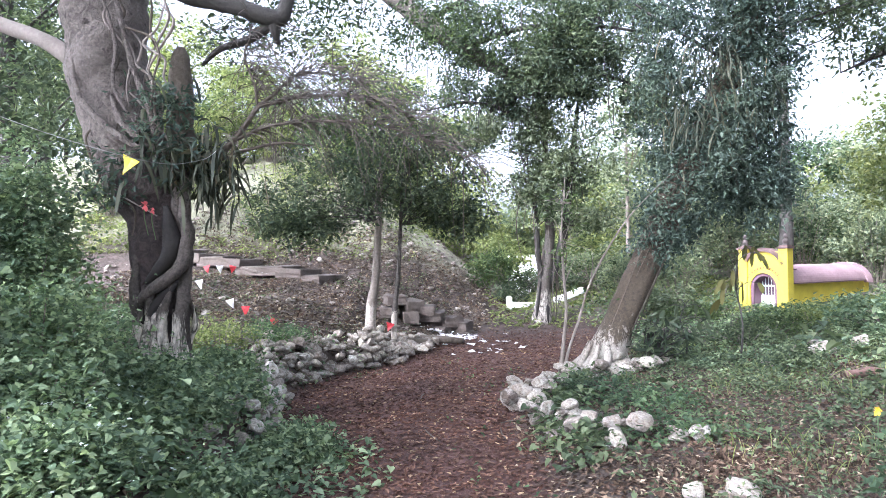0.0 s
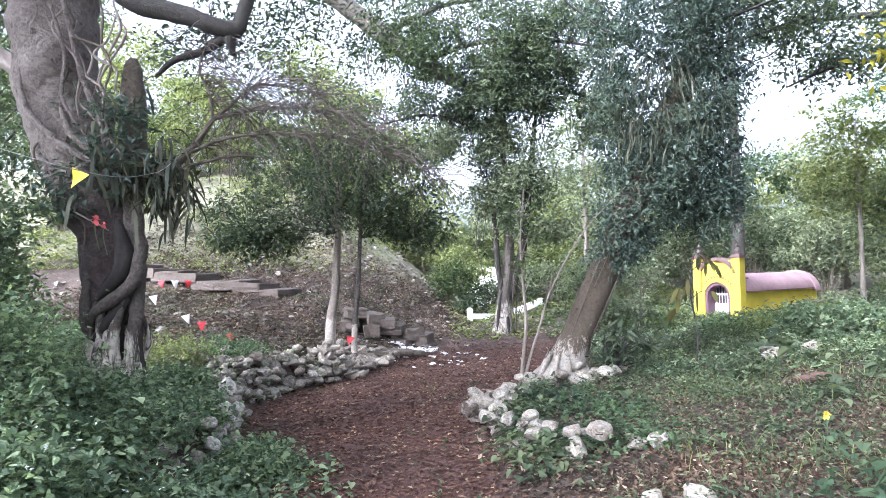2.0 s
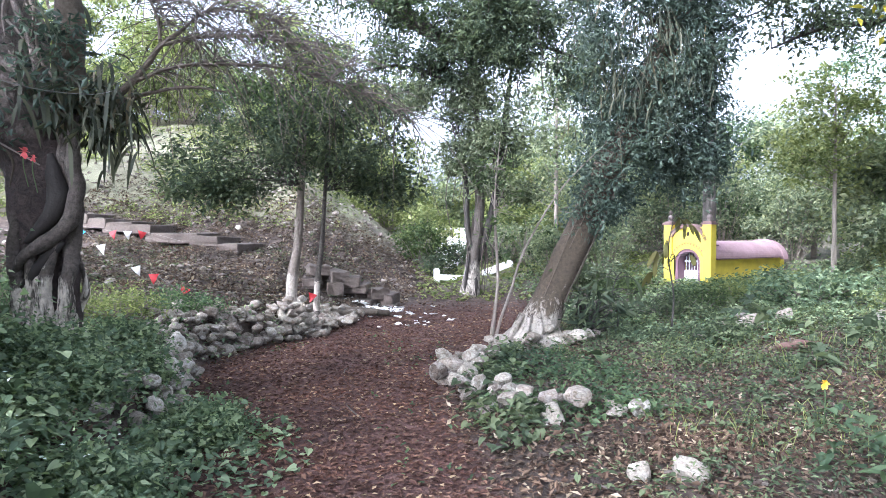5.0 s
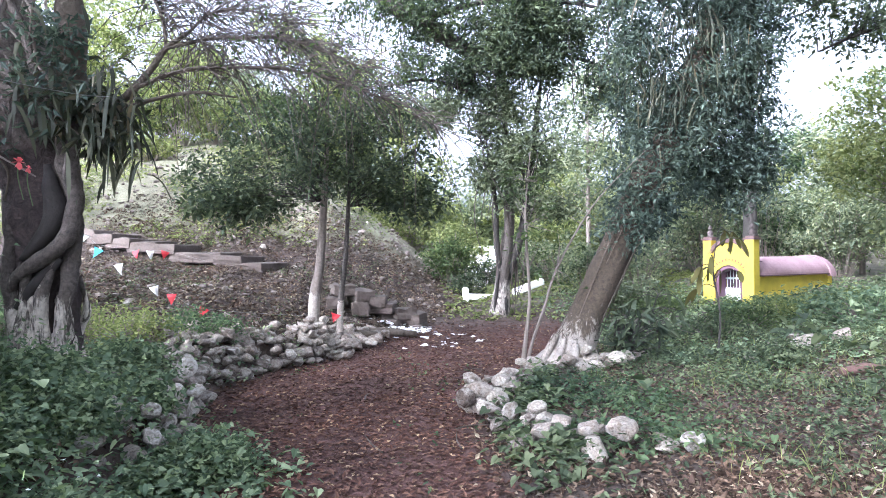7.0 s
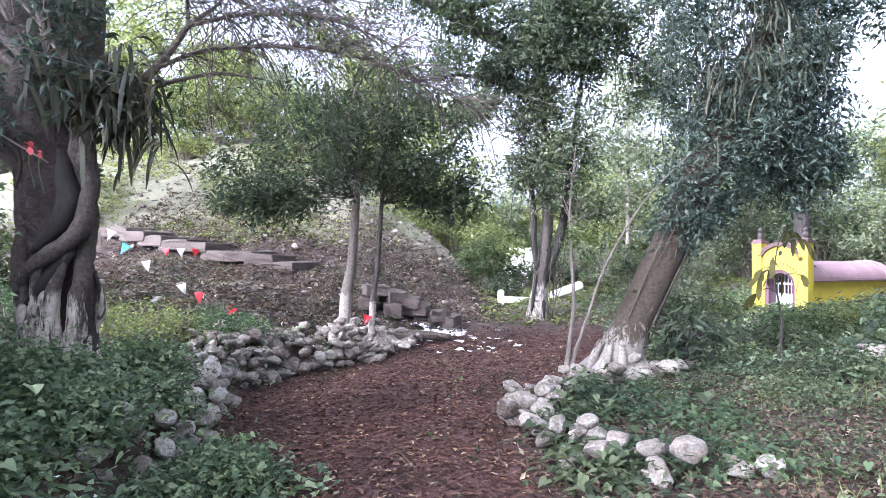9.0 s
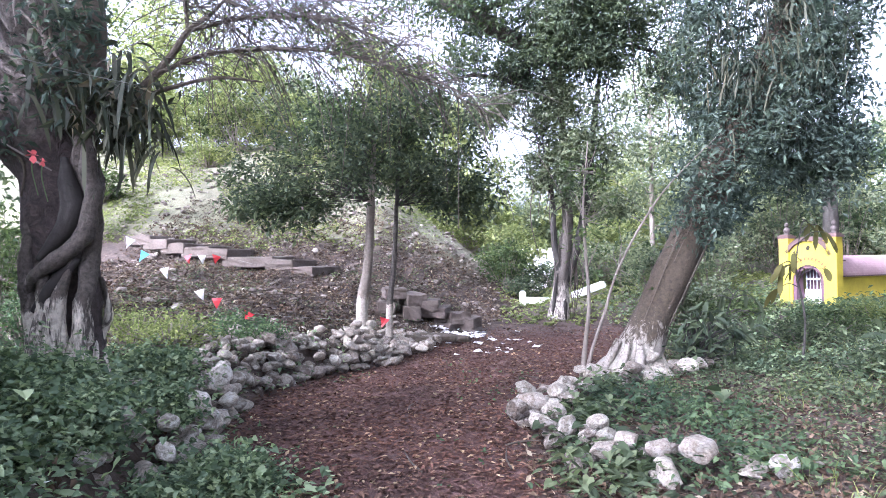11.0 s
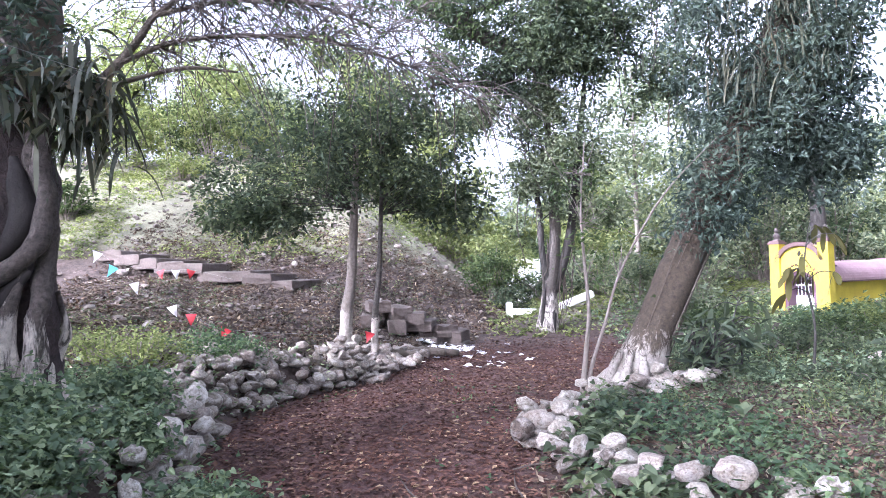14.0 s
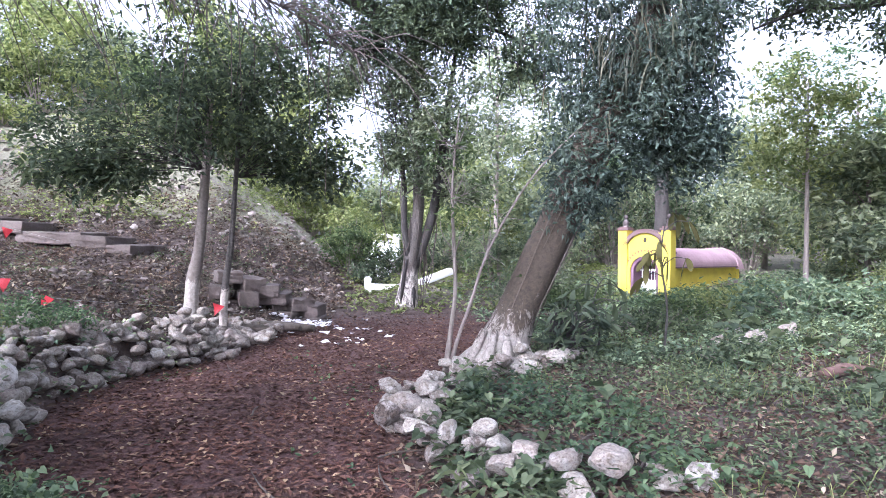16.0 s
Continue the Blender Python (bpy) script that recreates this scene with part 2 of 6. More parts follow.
M_BARK_FIG = rough_mat("fig_bark", [(0.25, (0.13, 0.105, 0.085)), (0.55, (0.25, 0.21, 0.18)), (0.8, (0.36, 0.32, 0.28))],
                       [(0.3, (0.15, 0.11, 0.085)), (0.7, (0.33, 0.28, 0.245))], 22, 1.6, 0.85, 0.6, 0.03)
M_BARK_LEAN = rough_mat("brown_bark", [(0.3, (0.055, 0.042, 0.03)), (0.7, (0.17, 0.135, 0.10))],
                        [(0.3, (0.07, 0.06, 0.04)), (0.7, (0.15, 0.12, 0.09))], 30, 3.0, 0.9, 0.9, 0.03)
M_BARK_DARK = rough_mat("dark_bark", [(0.3, (0.025, 0.021, 0.018)), (0.7, (0.07, 0.06, 0.05))],
                        [(0.3, (0.03, 0.025, 0.02)), (0.7, (0.06, 0.055, 0.045))], 25, 2.5, 0.9, 0.8, 0.03)
M_BARK_PALE = rough_mat("pale_bark", [(0.3, (0.14, 0.115, 0.09)), (0.7, (0.27, 0.23, 0.19))],
                        [(0.3, (0.15, 0.12, 0.1)), (0.7, (0.26, 0.22, 0.18))], 35, 3, 0.85, 0.6, 0.02)


def limed_bark(name, low, high, top, soft, bare=0.5, pale=1.0, drawn=1.0):
    """Bark whose foot was limewashed up to a ragged line and has flaked since."""
    m, n, l, p = shader(name)
    fine, coarse = noise_of(n, l, 26, 8, 0.7, warp=0.4), noise_of(n, l, 5.5, 7, 0.75, warp=1.6, drawn=drawn)
    bark = ramp_of(n, l, fine, [(0.3, low), (0.7, high)])
    lime = ramp_of(n, l, fine, [(0.3, (0.24 * pale, 0.205 * pale, 0.165 * pale)), (0.65, (0.47 * pale, 0.42 * pale, 0.355 * pale))])
    co, sep = n.new("ShaderNodeTexCoord"), n.new("ShaderNodeSeparateXYZ")
    l.new(co.outputs["Object"], sep.inputs[0])
    rise = n.new("ShaderNodeMapRange")
    rise.inputs["From Min"].default_value, rise.inputs["From Max"].default_value = top + soft, top - soft
    l.new(sep.outputs["Z"], rise.inputs["Value"])
    add = n.new("ShaderNodeMath")
    add.operation = "MULTIPLY_ADD"
    add.inputs[1].default_value = 2.0
    l.new(coarse, add.inputs[0])
    l.new(rise.outputs[0], add.inputs[2])
    third = n.new("ShaderNodeMath")
    third.operation = "DIVIDE"
    third.inputs[1].default_value = 3.0
    l.new(add.outputs[0], third.inputs[0])
    mask = ramp_of(n, l, third.outputs[0], [(bare - 0.035, (0, 0, 0)), (bare + 0.035, (1, 1, 1))])
    l.new(mixed(n, l, mask, bark, lime), p.inputs["Base Color"])
    p.inputs["Roughness"].default_value = 0.9
    bumped(n, l, fine, 0.9, 0.03, p)
    return m


M_LIMED_LEAN = limed_bark("limewashed_brown_bark", (0.030, 0.022, 0.014), (0.105, 0.078, 0.050), 0.85, 0.6, 0.59, 0.95, 0.6)
M_LIMED_FAR = limed_bark("limewashed_dark_bark", (0.05, 0.042, 0.034), (0.15, 0.128, 0.105), 1.2, 0.35, 0.655, 1.2, 0.5)
M_LIMED_YOUNG = limed_bark("limewashed_pale_bark", (0.13, 0.105, 0.085), (0.26, 0.22, 0.18), 0.95, 0.12, 0.52)
M_LIMED_THIN = limed_bark("limewashed_thin_bark", (0.03, 0.026, 0.022), (0.10, 0.085, 0.07), 0.8, 0.12, 0.53)
M_LIMED_FIG = limed_bark("limewashed_fig_root", (0.03, 0.024, 0.02), (0.15, 0.122, 0.10), 1.45, 0.3, 0.645, 1.6, 0.3)


def two_tone_bark(name, low_stops, high_stops, at, soft):
    """Bark that is dark below and smooth grey above a ragged line."""
    m, n, l, p = shader(name)
    fine, coarse, streak = noise_of(n, l, 30, 8, 0.7, warp=0.4), noise_of(n, l, 2.4, 6, 0.65, warp=0.9), noise_of(n, l, 8, 6, 0.7, warp=1.5)
    co, sep = n.new("ShaderNodeTexCoord"), n.new("ShaderNodeSeparateXYZ")
    l.new(co.outputs["Object"], sep.inputs[0])
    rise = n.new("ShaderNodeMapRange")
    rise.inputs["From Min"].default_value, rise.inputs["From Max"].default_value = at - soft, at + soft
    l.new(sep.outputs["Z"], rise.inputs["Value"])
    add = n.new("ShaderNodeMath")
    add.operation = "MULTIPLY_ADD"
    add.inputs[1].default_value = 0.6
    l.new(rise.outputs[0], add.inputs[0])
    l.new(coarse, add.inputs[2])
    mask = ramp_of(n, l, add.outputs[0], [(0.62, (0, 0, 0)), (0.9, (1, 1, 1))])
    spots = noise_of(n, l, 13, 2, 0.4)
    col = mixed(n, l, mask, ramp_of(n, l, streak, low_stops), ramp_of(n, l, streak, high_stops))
    col = mixed(n, l, ramp_of(n, l, spots, [(0.66, (0, 0, 0)), (0.72, (0.7, 0.7, 0.7))]), col, (0.05, 0.04, 0.033))
    l.new(mixed(n, l, 0.85, col, ramp_of(n, l, fine, [(0.3, (0.5, 0.48, 0.45)), (0.7, (1.35, 1.33, 1.3))]), "MULTIPLY"), p.inputs["Base Color"])
    p.inputs["Roughness"].default_value = 0.85
    bumped(n, l, streak, 1.0, 0.07, p)
    return m


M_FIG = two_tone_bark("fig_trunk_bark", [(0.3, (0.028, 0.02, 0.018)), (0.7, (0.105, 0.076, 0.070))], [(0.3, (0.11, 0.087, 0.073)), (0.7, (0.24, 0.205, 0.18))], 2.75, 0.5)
# near-black brown: shade inside trunk openings and the vent, put into colour
M_HOLLOW_SHADE = rough_mat("hollow_shade", [(0.3, (0.012, 0.01, 0.008)), (0.7, (0.04, 0.03, 0.025))], [(0.3, (0.015, 0.012, 0.01)), (0.7, (0.03, 0.025, 0.02))], 20, 3)
M_SOIL_RED = rough_mat("red_brown_wood", [(0.3, (0.08, 0.04, 0.03)), (0.7, (0.16, 0.09, 0.07))], [(0.3, (0.08, 0.045, 0.035)), (0.7, (0.15, 0.09, 0.07))], 25, 3)


def stone_mat(name, low, high, white):
    m, n, l, p = shader(name)
    a, b = noise_of(n, l, 4.0, 8, 0.62, warp=0.4), noise_of(n, l, 1.3, 4, 0.6, warp=0.6)
    info = n.new("ShaderNodeObjectInfo")
    tone = ramp_of(n, l, info.outputs["Random"], [(0.0, low), (0.6, high), (1.0, tuple(np.array(high) * 1.2))])
    col = mixed(n, l, 1.0, tone, ramp_of(n, l, a, [(0.3, (0.6, 0.57, 0.52)), (0.7, (1.2, 1.18, 1.14))]), "MULTIPLY")
    grime = noise_of(n, l, 7.5, 6, 0.7, warp=0.8)
    patch = ramp_of(n, l, b, [(0.46, (0, 0, 0)), (0.66, (0.85, 0.85, 0.85))])
    col = mixed(n, l, patch, col, white)
    col = mixed(n, l, 0.8, col, ramp_of(n, l, grime, [(0.34, (0.38, 0.36, 0.31)), (0.52, (1.0, 1.0, 1.0)), (0.75, (1.15, 1.14, 1.1))]), "MULTIPLY")
    l.new(col, p.inputs["Base Color"])
    p.inputs["Roughness"].default_value = 0.9
    bumped(n, l, a, 0.7, 0.03, p)
    return m


M_STONE = stone_mat("field_stone", (0.11, 0.085, 0.068), (0.27, 0.23, 0.195), (0.36, 0.325, 0.285))
M_STONE_WHITE = stone_mat("limewashed_stone", (0.17, 0.145, 0.118), (0.33, 0.295, 0.25), (0.46, 0.43, 0.375))
M_STONE_PALE = stone_mat("pale_boulder", (0.24, 0.215, 0.185), (0.45, 0.42, 0.37), (0.64, 0.61, 0.55))
M_BLOCK = rough_mat("step_stone", [(0.3, (0.06, 0.045, 0.035)), (0.7, (0.16, 0.125, 0.10))], [(0.3, (0.06, 0.045, 0.036)), (0.7, (0.15, 0.12, 0.10))], 18, 2.2, 0.92, 0.7, 0.03)

M_YELLOW = rough_mat("yellow_paint", [(0.3, (0.54, 0.42, 0.04)), (0.7, (0.66, 0.53, 0.06))], [(0.35, (0.44, 0.34, 0.045)), (0.6, (0.66, 0.53, 0.05))], 30, 2.2, 0.6, 0.15, 0.01)
M_PINK = rough_mat("faded_pink_roof", [(0.3, (0.27, 0.165, 0.18)), (0.7, (0.40, 0.265, 0.285))], [(0.3, (0.19, 0.12, 0.125)), (0.65, (0.42, 0.275, 0.295))], 20, 1.6, 0.75, 0.3, 0.01)
M_TRIM = plain_mat("dull_red_trim", (0.15, 0.092, 0.082), 0.7)
M_PURPLE = plain_mat("purple_paint", (0.16, 0.085, 0.115), 0.6)
M_WHITE = plain_mat("white_paint", (0.72, 0.71, 0.69), 0.55, 0.12)
M_WHITE_WALL = rough_mat("white_plaster", [(0.3, (0.72, 0.70, 0.66)), (0.7, (0.83, 0.82, 0.79))], [(0.35, (0.66, 0.63, 0.58)), (0.6, (0.82, 0.81, 0.78))], 16, 1.4, 0.8, 0.3, 0.01)
M_GREY = plain_mat("grey_stone_finial", (0.085, 0.066, 0.06), 0.85)
M_LETTER = plain_mat("brown_lettering", (0.22, 0.12, 0.05), 0.6)
M_PAPER = plain_mat("paper_white", (0.74, 0.71, 0.69), 0.8, 0.1)
M_BLUE = plain_mat("plastic_blue", (0.07, 0.42, 0.58), 0.5, 0.1)
M_RED = plain_mat("plastic_red", (0.42, 0.03, 0.035), 0.5, 0.15)
M_PENNANT_YELLOW = plain_mat("plastic_yellow", (0.75, 0.60, 0.02), 0.5, 0.1)
M_PETAL_PINK = plain_mat("petal_coral", (0.62, 0.12, 0.12), 0.6, 0.2)
M_PETAL_GOLD = plain_mat("petal_gold", (0.80, 0.48, 0.02), 0.6, 0.2)
M_PETAL_WHITE = plain_mat("petal_white", (0.62, 0.66, 0.58), 0.6, 0.1)
M_STRING = plain_mat("string", (0.25, 0.24, 0.22), 0.8)

# ---------------------------------------------------------------- ground
LEFT_Y, LEFT_X = [-6, 0, 5, 6.9, 8, 9.2, 10.3, 11, 11.5, 13.2, 15.5, 17.5, 19.8, 23, 30, 60], [-1.0, -1.0, -1.6, -1.75, -2.1, -2.2, -2.0, -1.55, -1.2, -0.7, -0.2, 0.8, 2.3, 3.0, 3.6, 7]
RIGHT_Y, RIGHT_X = [-6, 0, 5, 7.3, 8.6, 9.8, 11, 13, 16, 18, 21, 60], [1.1, 1.0, 0.75, 0.7, 0.95, 1.5, 2.3, 3.0, 3.8, 4.3, 5.0, 9]
CREST_Y, CREST_Z = [11, 12, 14, 17, 19, 21, 24, 27, 32, 45], [0.45, 0.52, 0.72, 0.98, 1.3, 2.15, 3.6, 4.8, 6.4, 7.5]


def ground_at(x, y):
    """Height of the ground."""
    x, y = np.asarray(x, dtype=float), np.asarray(y, dtype=float)
    left, right = np.interp(y, LEFT_Y, LEFT_X), np.interp(y, RIGHT_Y, RIGHT_X)
    z = 0.17 * smooth01((3.2 - y) / 3.6)
    d = left - x
    near = smooth01((12.3 - y) / 1.6)
    bank = 0.40 * smooth01(d / 0.45) + 0.07 * np.clip(d - 0.4, 0, 6)
    crest = np.interp(y, CREST_Y, CREST_Z)
    flank = np.clip(d / (2.3 + 1.15 * crest), 0, 1)
    hill = crest * (0.45 * smooth01(flank) + 0.55 * flank) + 0.05 * np.clip(d - 3, 0, 8)
    z = z + near * bank + (1 - near) * hill
    z = z + np.clip(0.075 * (x - right), 0, 0.36)
    z = z + np.interp(y, [17.4, 20.3, 30, 60], [0, 0.55, 1.1, 2.0]) * smooth01((x - left + 0.8) / 1.0)
    p = np.stack([x.ravel(), y.ravel(), 0 * x.ravel()], axis=1)
    rough = (0.022 * wave(p, 1.4) + 0.014 * wave(p, 4.3, 1.0) + 0.010 * wave(p, 11.0, 2.0)).reshape(x.shape)
    return z + rough * (1 + 3.0 * smooth01(d / 1.5) * smooth01((y - 10.5) / 2))


def path_share(x, y):
    """1 on the trodden path and clearing, 0 off it."""
    x, y = np.asarray(x, dtype=float), np.asarray(y, dtype=float)
    left, right = np.interp(y, LEFT_Y, LEFT_X), np.interp(y, RIGHT_Y, RIGHT_X)
    return smooth01((x - left + 0.15) / 0.4) * smooth01((right - x + 0.3) / 0.5) * smooth01((18.6 - y) / 4.5)


def on_ground(x, y, lift=0.0):
    return np.stack([x, y, ground_at(x, y) + lift], axis=1)


u = np.linspace(-1, 1, 281)
gx, gy = np.meshgrid(0.5 + 1.5 * np.sinh(5.8 * u), 9 + 1.9 * np.sinh(5.5 * u), indexing="ij")
gv = np.stack([gx.ravel(), gy.ravel(), ground_at(gx, gy).ravel()], axis=1)
gi, gj = np.meshgrid(np.arange(280), np.arange(280), indexing="ij")
ga = (gi * 281 + gj).ravel()


def ground_mat():
    m, n, l, p = shader("forest_floor")
    fine, coarse, grain = noise_of(n, l, 26, 8, 0.7), noise_of(n, l, 1.3, 5, 0.6, warp=0.5), noise_of(n, l, 90, 4, 0.6)
    path = n.new("ShaderNodeAttribute")
    path.attribute_name = "path"
    turf = n.new("ShaderNodeAttribute")
    turf.attribute_name = "turf"
    clod = noise_of(n, l, 7, 6, 0.7, warp=0.8)
    litter = ramp_of(n, l, fine, [(0.3, (0.045, 0.022, 0.018)), (0.5, (0.090, 0.044, 0.036)), (0.72, (0.165, 0.092, 0.072))])
    soil = ramp_of(n, l, clod, [(0.3, (0.030, 0.020, 0.015)), (0.5, (0.070, 0.049, 0.038)), (0.64, (0.115, 0.087, 0.070)), (0.8, (0.22, 0.18, 0.15))])
    green = ramp_of(n, l, fine, [(0.3, (0.12, 0.115, 0.06)), (0.5, (0.235, 0.235, 0.145)), (0.72, (0.38, 0.37, 0.27))])
    col = mixed(n, l, path.outputs["Fac"], soil, litter)
    col = mixed(n, l, turf.outputs["Fac"], col, green)
    col = mixed(n, l, 0.7, col, ramp_of(n, l, coarse, [(0.35, (0.62, 0.6, 0.58)), (0.65, (1.3, 1.28, 1.25))]), "MULTIPLY")
    l.new(col, p.inputs["Base Color"])
    p.inputs["Roughness"].default_value = 0.95
    bumped(n, l, grain, 0.7, 0.03, p)
    return m


ground_me = mesh_data("ground", gv, [np.c_[ga, ga + 281, ga + 282, ga + 1]], ground_mat(), True)
ground = tagged(new("ground", ground_me), "forest floor of earth and reddish fallen leaves", "ground", kind="structure")
left_of = np.interp(gv[:, 1], LEFT_Y, LEFT_X) - gv[:, 0]
turf = smooth01((gv[:, 1] - 19.8) / 2.0) * smooth01((left_of - 1.6) / 2.5) + 0.55 * smooth01((gv[:, 1] - 17.8) / 2) * smooth01((0.4 - left_of) / 1.0)
for key, values in (("path", path_share(gv[:, 0], gv[:, 1])), ("turf", np.clip(turf * (0.75 + 0.35 * wave(gv, 0.8)), 0, 1))):
    ground_me.attributes.new(key, "FLOAT", "POINT").data.foreach_set("value", values.astype(np.float32))


# fallen leaves
def scatter(n, x0, x1, y0, y1, keep, r=rng):
    x, y = r.uniform(x0, x1, n), r.uniform(y0, y1, n)
    k = r.uniform(0, 1, n) < keep(x, y)
    return x[k], y[k]


geo = Geo()
x, y = scatter(120000, -2.4, 4.5, -2.5, 18.5, lambda x, y: path_share(x, y) * np.clip(1.3 - y / 18, 0.35, 1))
leaves(geo, on_ground(x, y, 0.012), 0.055, 0.55, 0.85, 0.0)
part("leaf_litter", geo, M_LITTER_PATH)
tagged(bpy.data.objects["leaf_litter"], "reddish brown fallen leaves covering the path", "fallen leaves", kind="stuff")
geo = Geo()
x, y = scatter(120000, 0.4, 8.5, -2.5, 13, lambda x, y: (1 - path_share(x, y)) * np.clip(1.25 - y / 14, 0.2, 1))
leaves(geo, on_ground(x, y, 0.014), 0.058, 0.5, 0.65, 0.0)
x, y = scatter(70000, -9, 5, 2.5, 22, lambda x, y: (1 - path_share(x, y)) * np.where(np.interp(y, LEFT_Y, LEFT_X) > x, 0.6, 0.1))
leaves(geo, on_ground(x, y, 0.016), 0.085, 0.5, 0.5, 0.0)
x, y = scatter(60000, -8.5, 2.2, 12.4, 23, lambda x, y: np.where(np.interp(y, LEFT_Y, LEFT_X) > x + 0.2, 0.75, 0))
hill_geo = Geo()
leaves(hill_geo, on_ground(x, y, 0.015), 0.075, 0.5, 0.7, 0.0)
tagged(part("hill_litter", hill_geo, M_LITTER_HILL), "dull brown dry leaves over the hillside", "fallen leaves", kind="stuff")
tagged(part("dry_leaves", geo, M_LITTER_TAN), "tan and brown dry leaves strewn over the earth", "fallen leaves", kind="stuff")


# ---------------------------------------------------------------- stones
def stone_data(name, material, seed, detail=2):
    bm = bmesh.new()
    bmesh.ops.create_icosphere(bm, subdivisions=detail, radius=1.0)
    r = np.random.default_rng(seed)
    v = np.array([q.co for q in bm.verts])
    for _ in range(11):
        d = unit(r.normal(size=(1, 3)))[0]
        cut = r.uniform(0.5, 0.86)
        over = np.clip(v @ d - cut, 0, None)
        v = v - over[:, None] * d * 0.95
    v = v * (1 + 0.13 * wave(v, 1.7, seed) + 0.05 * wave(v, 4.0, seed) + 0.018 * wave(v, 9.0, seed))[:, None]
    for q, c in zip(bm.verts, v):
        q.co = c
    me = bpy.data.meshes.new(name)
    bm.to_mesh(me)
    bm.free()
    me.materials.append(material)
    me.polygons.foreach_set("use_smooth", np.full(len(me.polygons), True))
    return me


STONES = [stone_data("stone", M_STONE, s, 3) for s in range(8)]
WHITE_STONES = [stone_data("stone", M_STONE_WHITE, 20 + s, 3) for s in range(8)]
PEBBLES = [stone_data("stone", M_STONE, 60 + s) for s in range(5)]
BIG_STONES = [stone_data("stone", M_STONE_PALE, 40 + s, 3) for s in range(4)]


def stone(parent, place, size, kinds=STONES, r=rng):
    ob = new("stone", kinds[r.integers(len(kinds))])
    s = size * r.uniform(0.75, 1.15, 3) * np.array((1.1, 1.0, 0.78))
    ob.matrix_basis = Matrix.LocRotScale(Vector(place), Euler(r.uniform(-0.35, 0.35, 3) + np.array((0, 0, r.uniform(0, 6.28)))), Vector(s))
    ob.parent = parent
    return ob


def along(points, step, jitter, r=rng):
    """Places spread along a line on the plan."""
    p = np.array(points, dtype=float)
    d = np.r_[0, np.cumsum(np.linalg.norm(np.diff(p, axis=0), axis=1))]
    s = np.arange(0, d[-1], step)
    q = np.c_[np.interp(s, d, p[:, 0]), np.interp(s, d, p[:, 1])]
    return q + r.normal(size=q.shape) * jitter


wall_stones = tagged(new("dry_stone_wall"), "low dry stone retaining wall of rounded pale stones beside the path", "stone wall")
WALL_LINE = [(-2.1, 4.8), (-1.98, 5.4), (-1.82, 6.0), (-1.85, 6.8), (-2.0, 7.4), (-2.2, 8.1), (-2.28, 9.2), (-2.05, 10.3), (-1.6, 11.0), (-1.15, 11.5), (-0.95, 12.2)]
for course, (back, lift, size) in enumerate(((0.0, 0.06, 0.125), (0.05, 0.18, 0.115), (0.11, 0.29, 0.11), (0.18, 0.40, 0.105), (0.30, 0.50, 0.10), (0.48, 0.53, 0.095))):
    for q in along(WALL_LINE, size * 1.8, 0.045):
        white = rng.uniform() < (0.8 if q[1] < 10.2 else 0.4)
        stone(wall_stones, (q[0] - back, q[1] + back * 0.25, lift + rng.normal() * 0.035), size * rng.uniform(0.55, 1.1), WHITE_STONES if white else STONES)
for q in ((-2.3, 8.5, 0.40, 0.22), (-2.1, 8.2, 0.22, 0.19), (-2.72, 9.75, 0.45, 0.16), (-2.25, 7.5, 0.36, 0.17), (-1.95, 6.9, 0.2, 0.15), (-1.6, 10.95, 0.2, 0.15), (-2.25, 10.2, 0.36, 0.15), (-2.1, 5.8, 0.36, 0.15), (-2.45, 6.5, 0.5, 0.14), (-1.98, 7.1, 0.40, 0.21), (-2.0, 7.35, 0.2, 0.19), (-1.95, 6.75, 0.16, 0.17), (-1.97, 5.5, 0.40, 0.13), (-1.74, 6.0, 0.30, 0.13), (-1.8, 6.35, 0.14, 0.14), (-1.86, 6.3, 0.42, 0.12), (-2.1, 5.15, 0.36, 0.14)):
    stone(wall_stones, q[:3], q[3] * 0.72, BIG_STONES)
scree = tagged(new("stone_heap"), "heap of rounded brown and grey stones around the young trees", "stones")
for q in along([(-2.9, 10.4), (-2.3, 11.2), (-1.7, 11.9), (-1.3, 12.6), (-1.0, 13.4), (-0.7, 14.4)], 0.0155, 0.30):
    stone(scree, (q[0], q[1], float(ground_at(q[0], q[1])) + 0.05 + 0.10 * rng.uniform() ** 2), 0.05 + 0.10 * rng.uniform() ** 1.5, WHITE_STONES if rng.uniform() < 0.12 else STONES)
border = tagged(new("stone_border"), "line of limewashed stones bordering the path among plants", "stone border")
for q in along([(2.3, 9.9), (1.75, 9.85), (1.35, 9.4), (1.0, 8.75), (0.82, 8.1), (0.9, 7.4), (1.25, 6.9), (1.5, 6.2)], 0.06, 0.15):
    stone(border, (q[0], q[1], float(ground_at(q[0], q[1])) + 0.05 + 0.17 * rng.uniform() ** 2), 0.055 + 0.085 * rng.uniform() ** 1.6, WHITE_STONES if rng.uniform() < 0.5 else STONES)
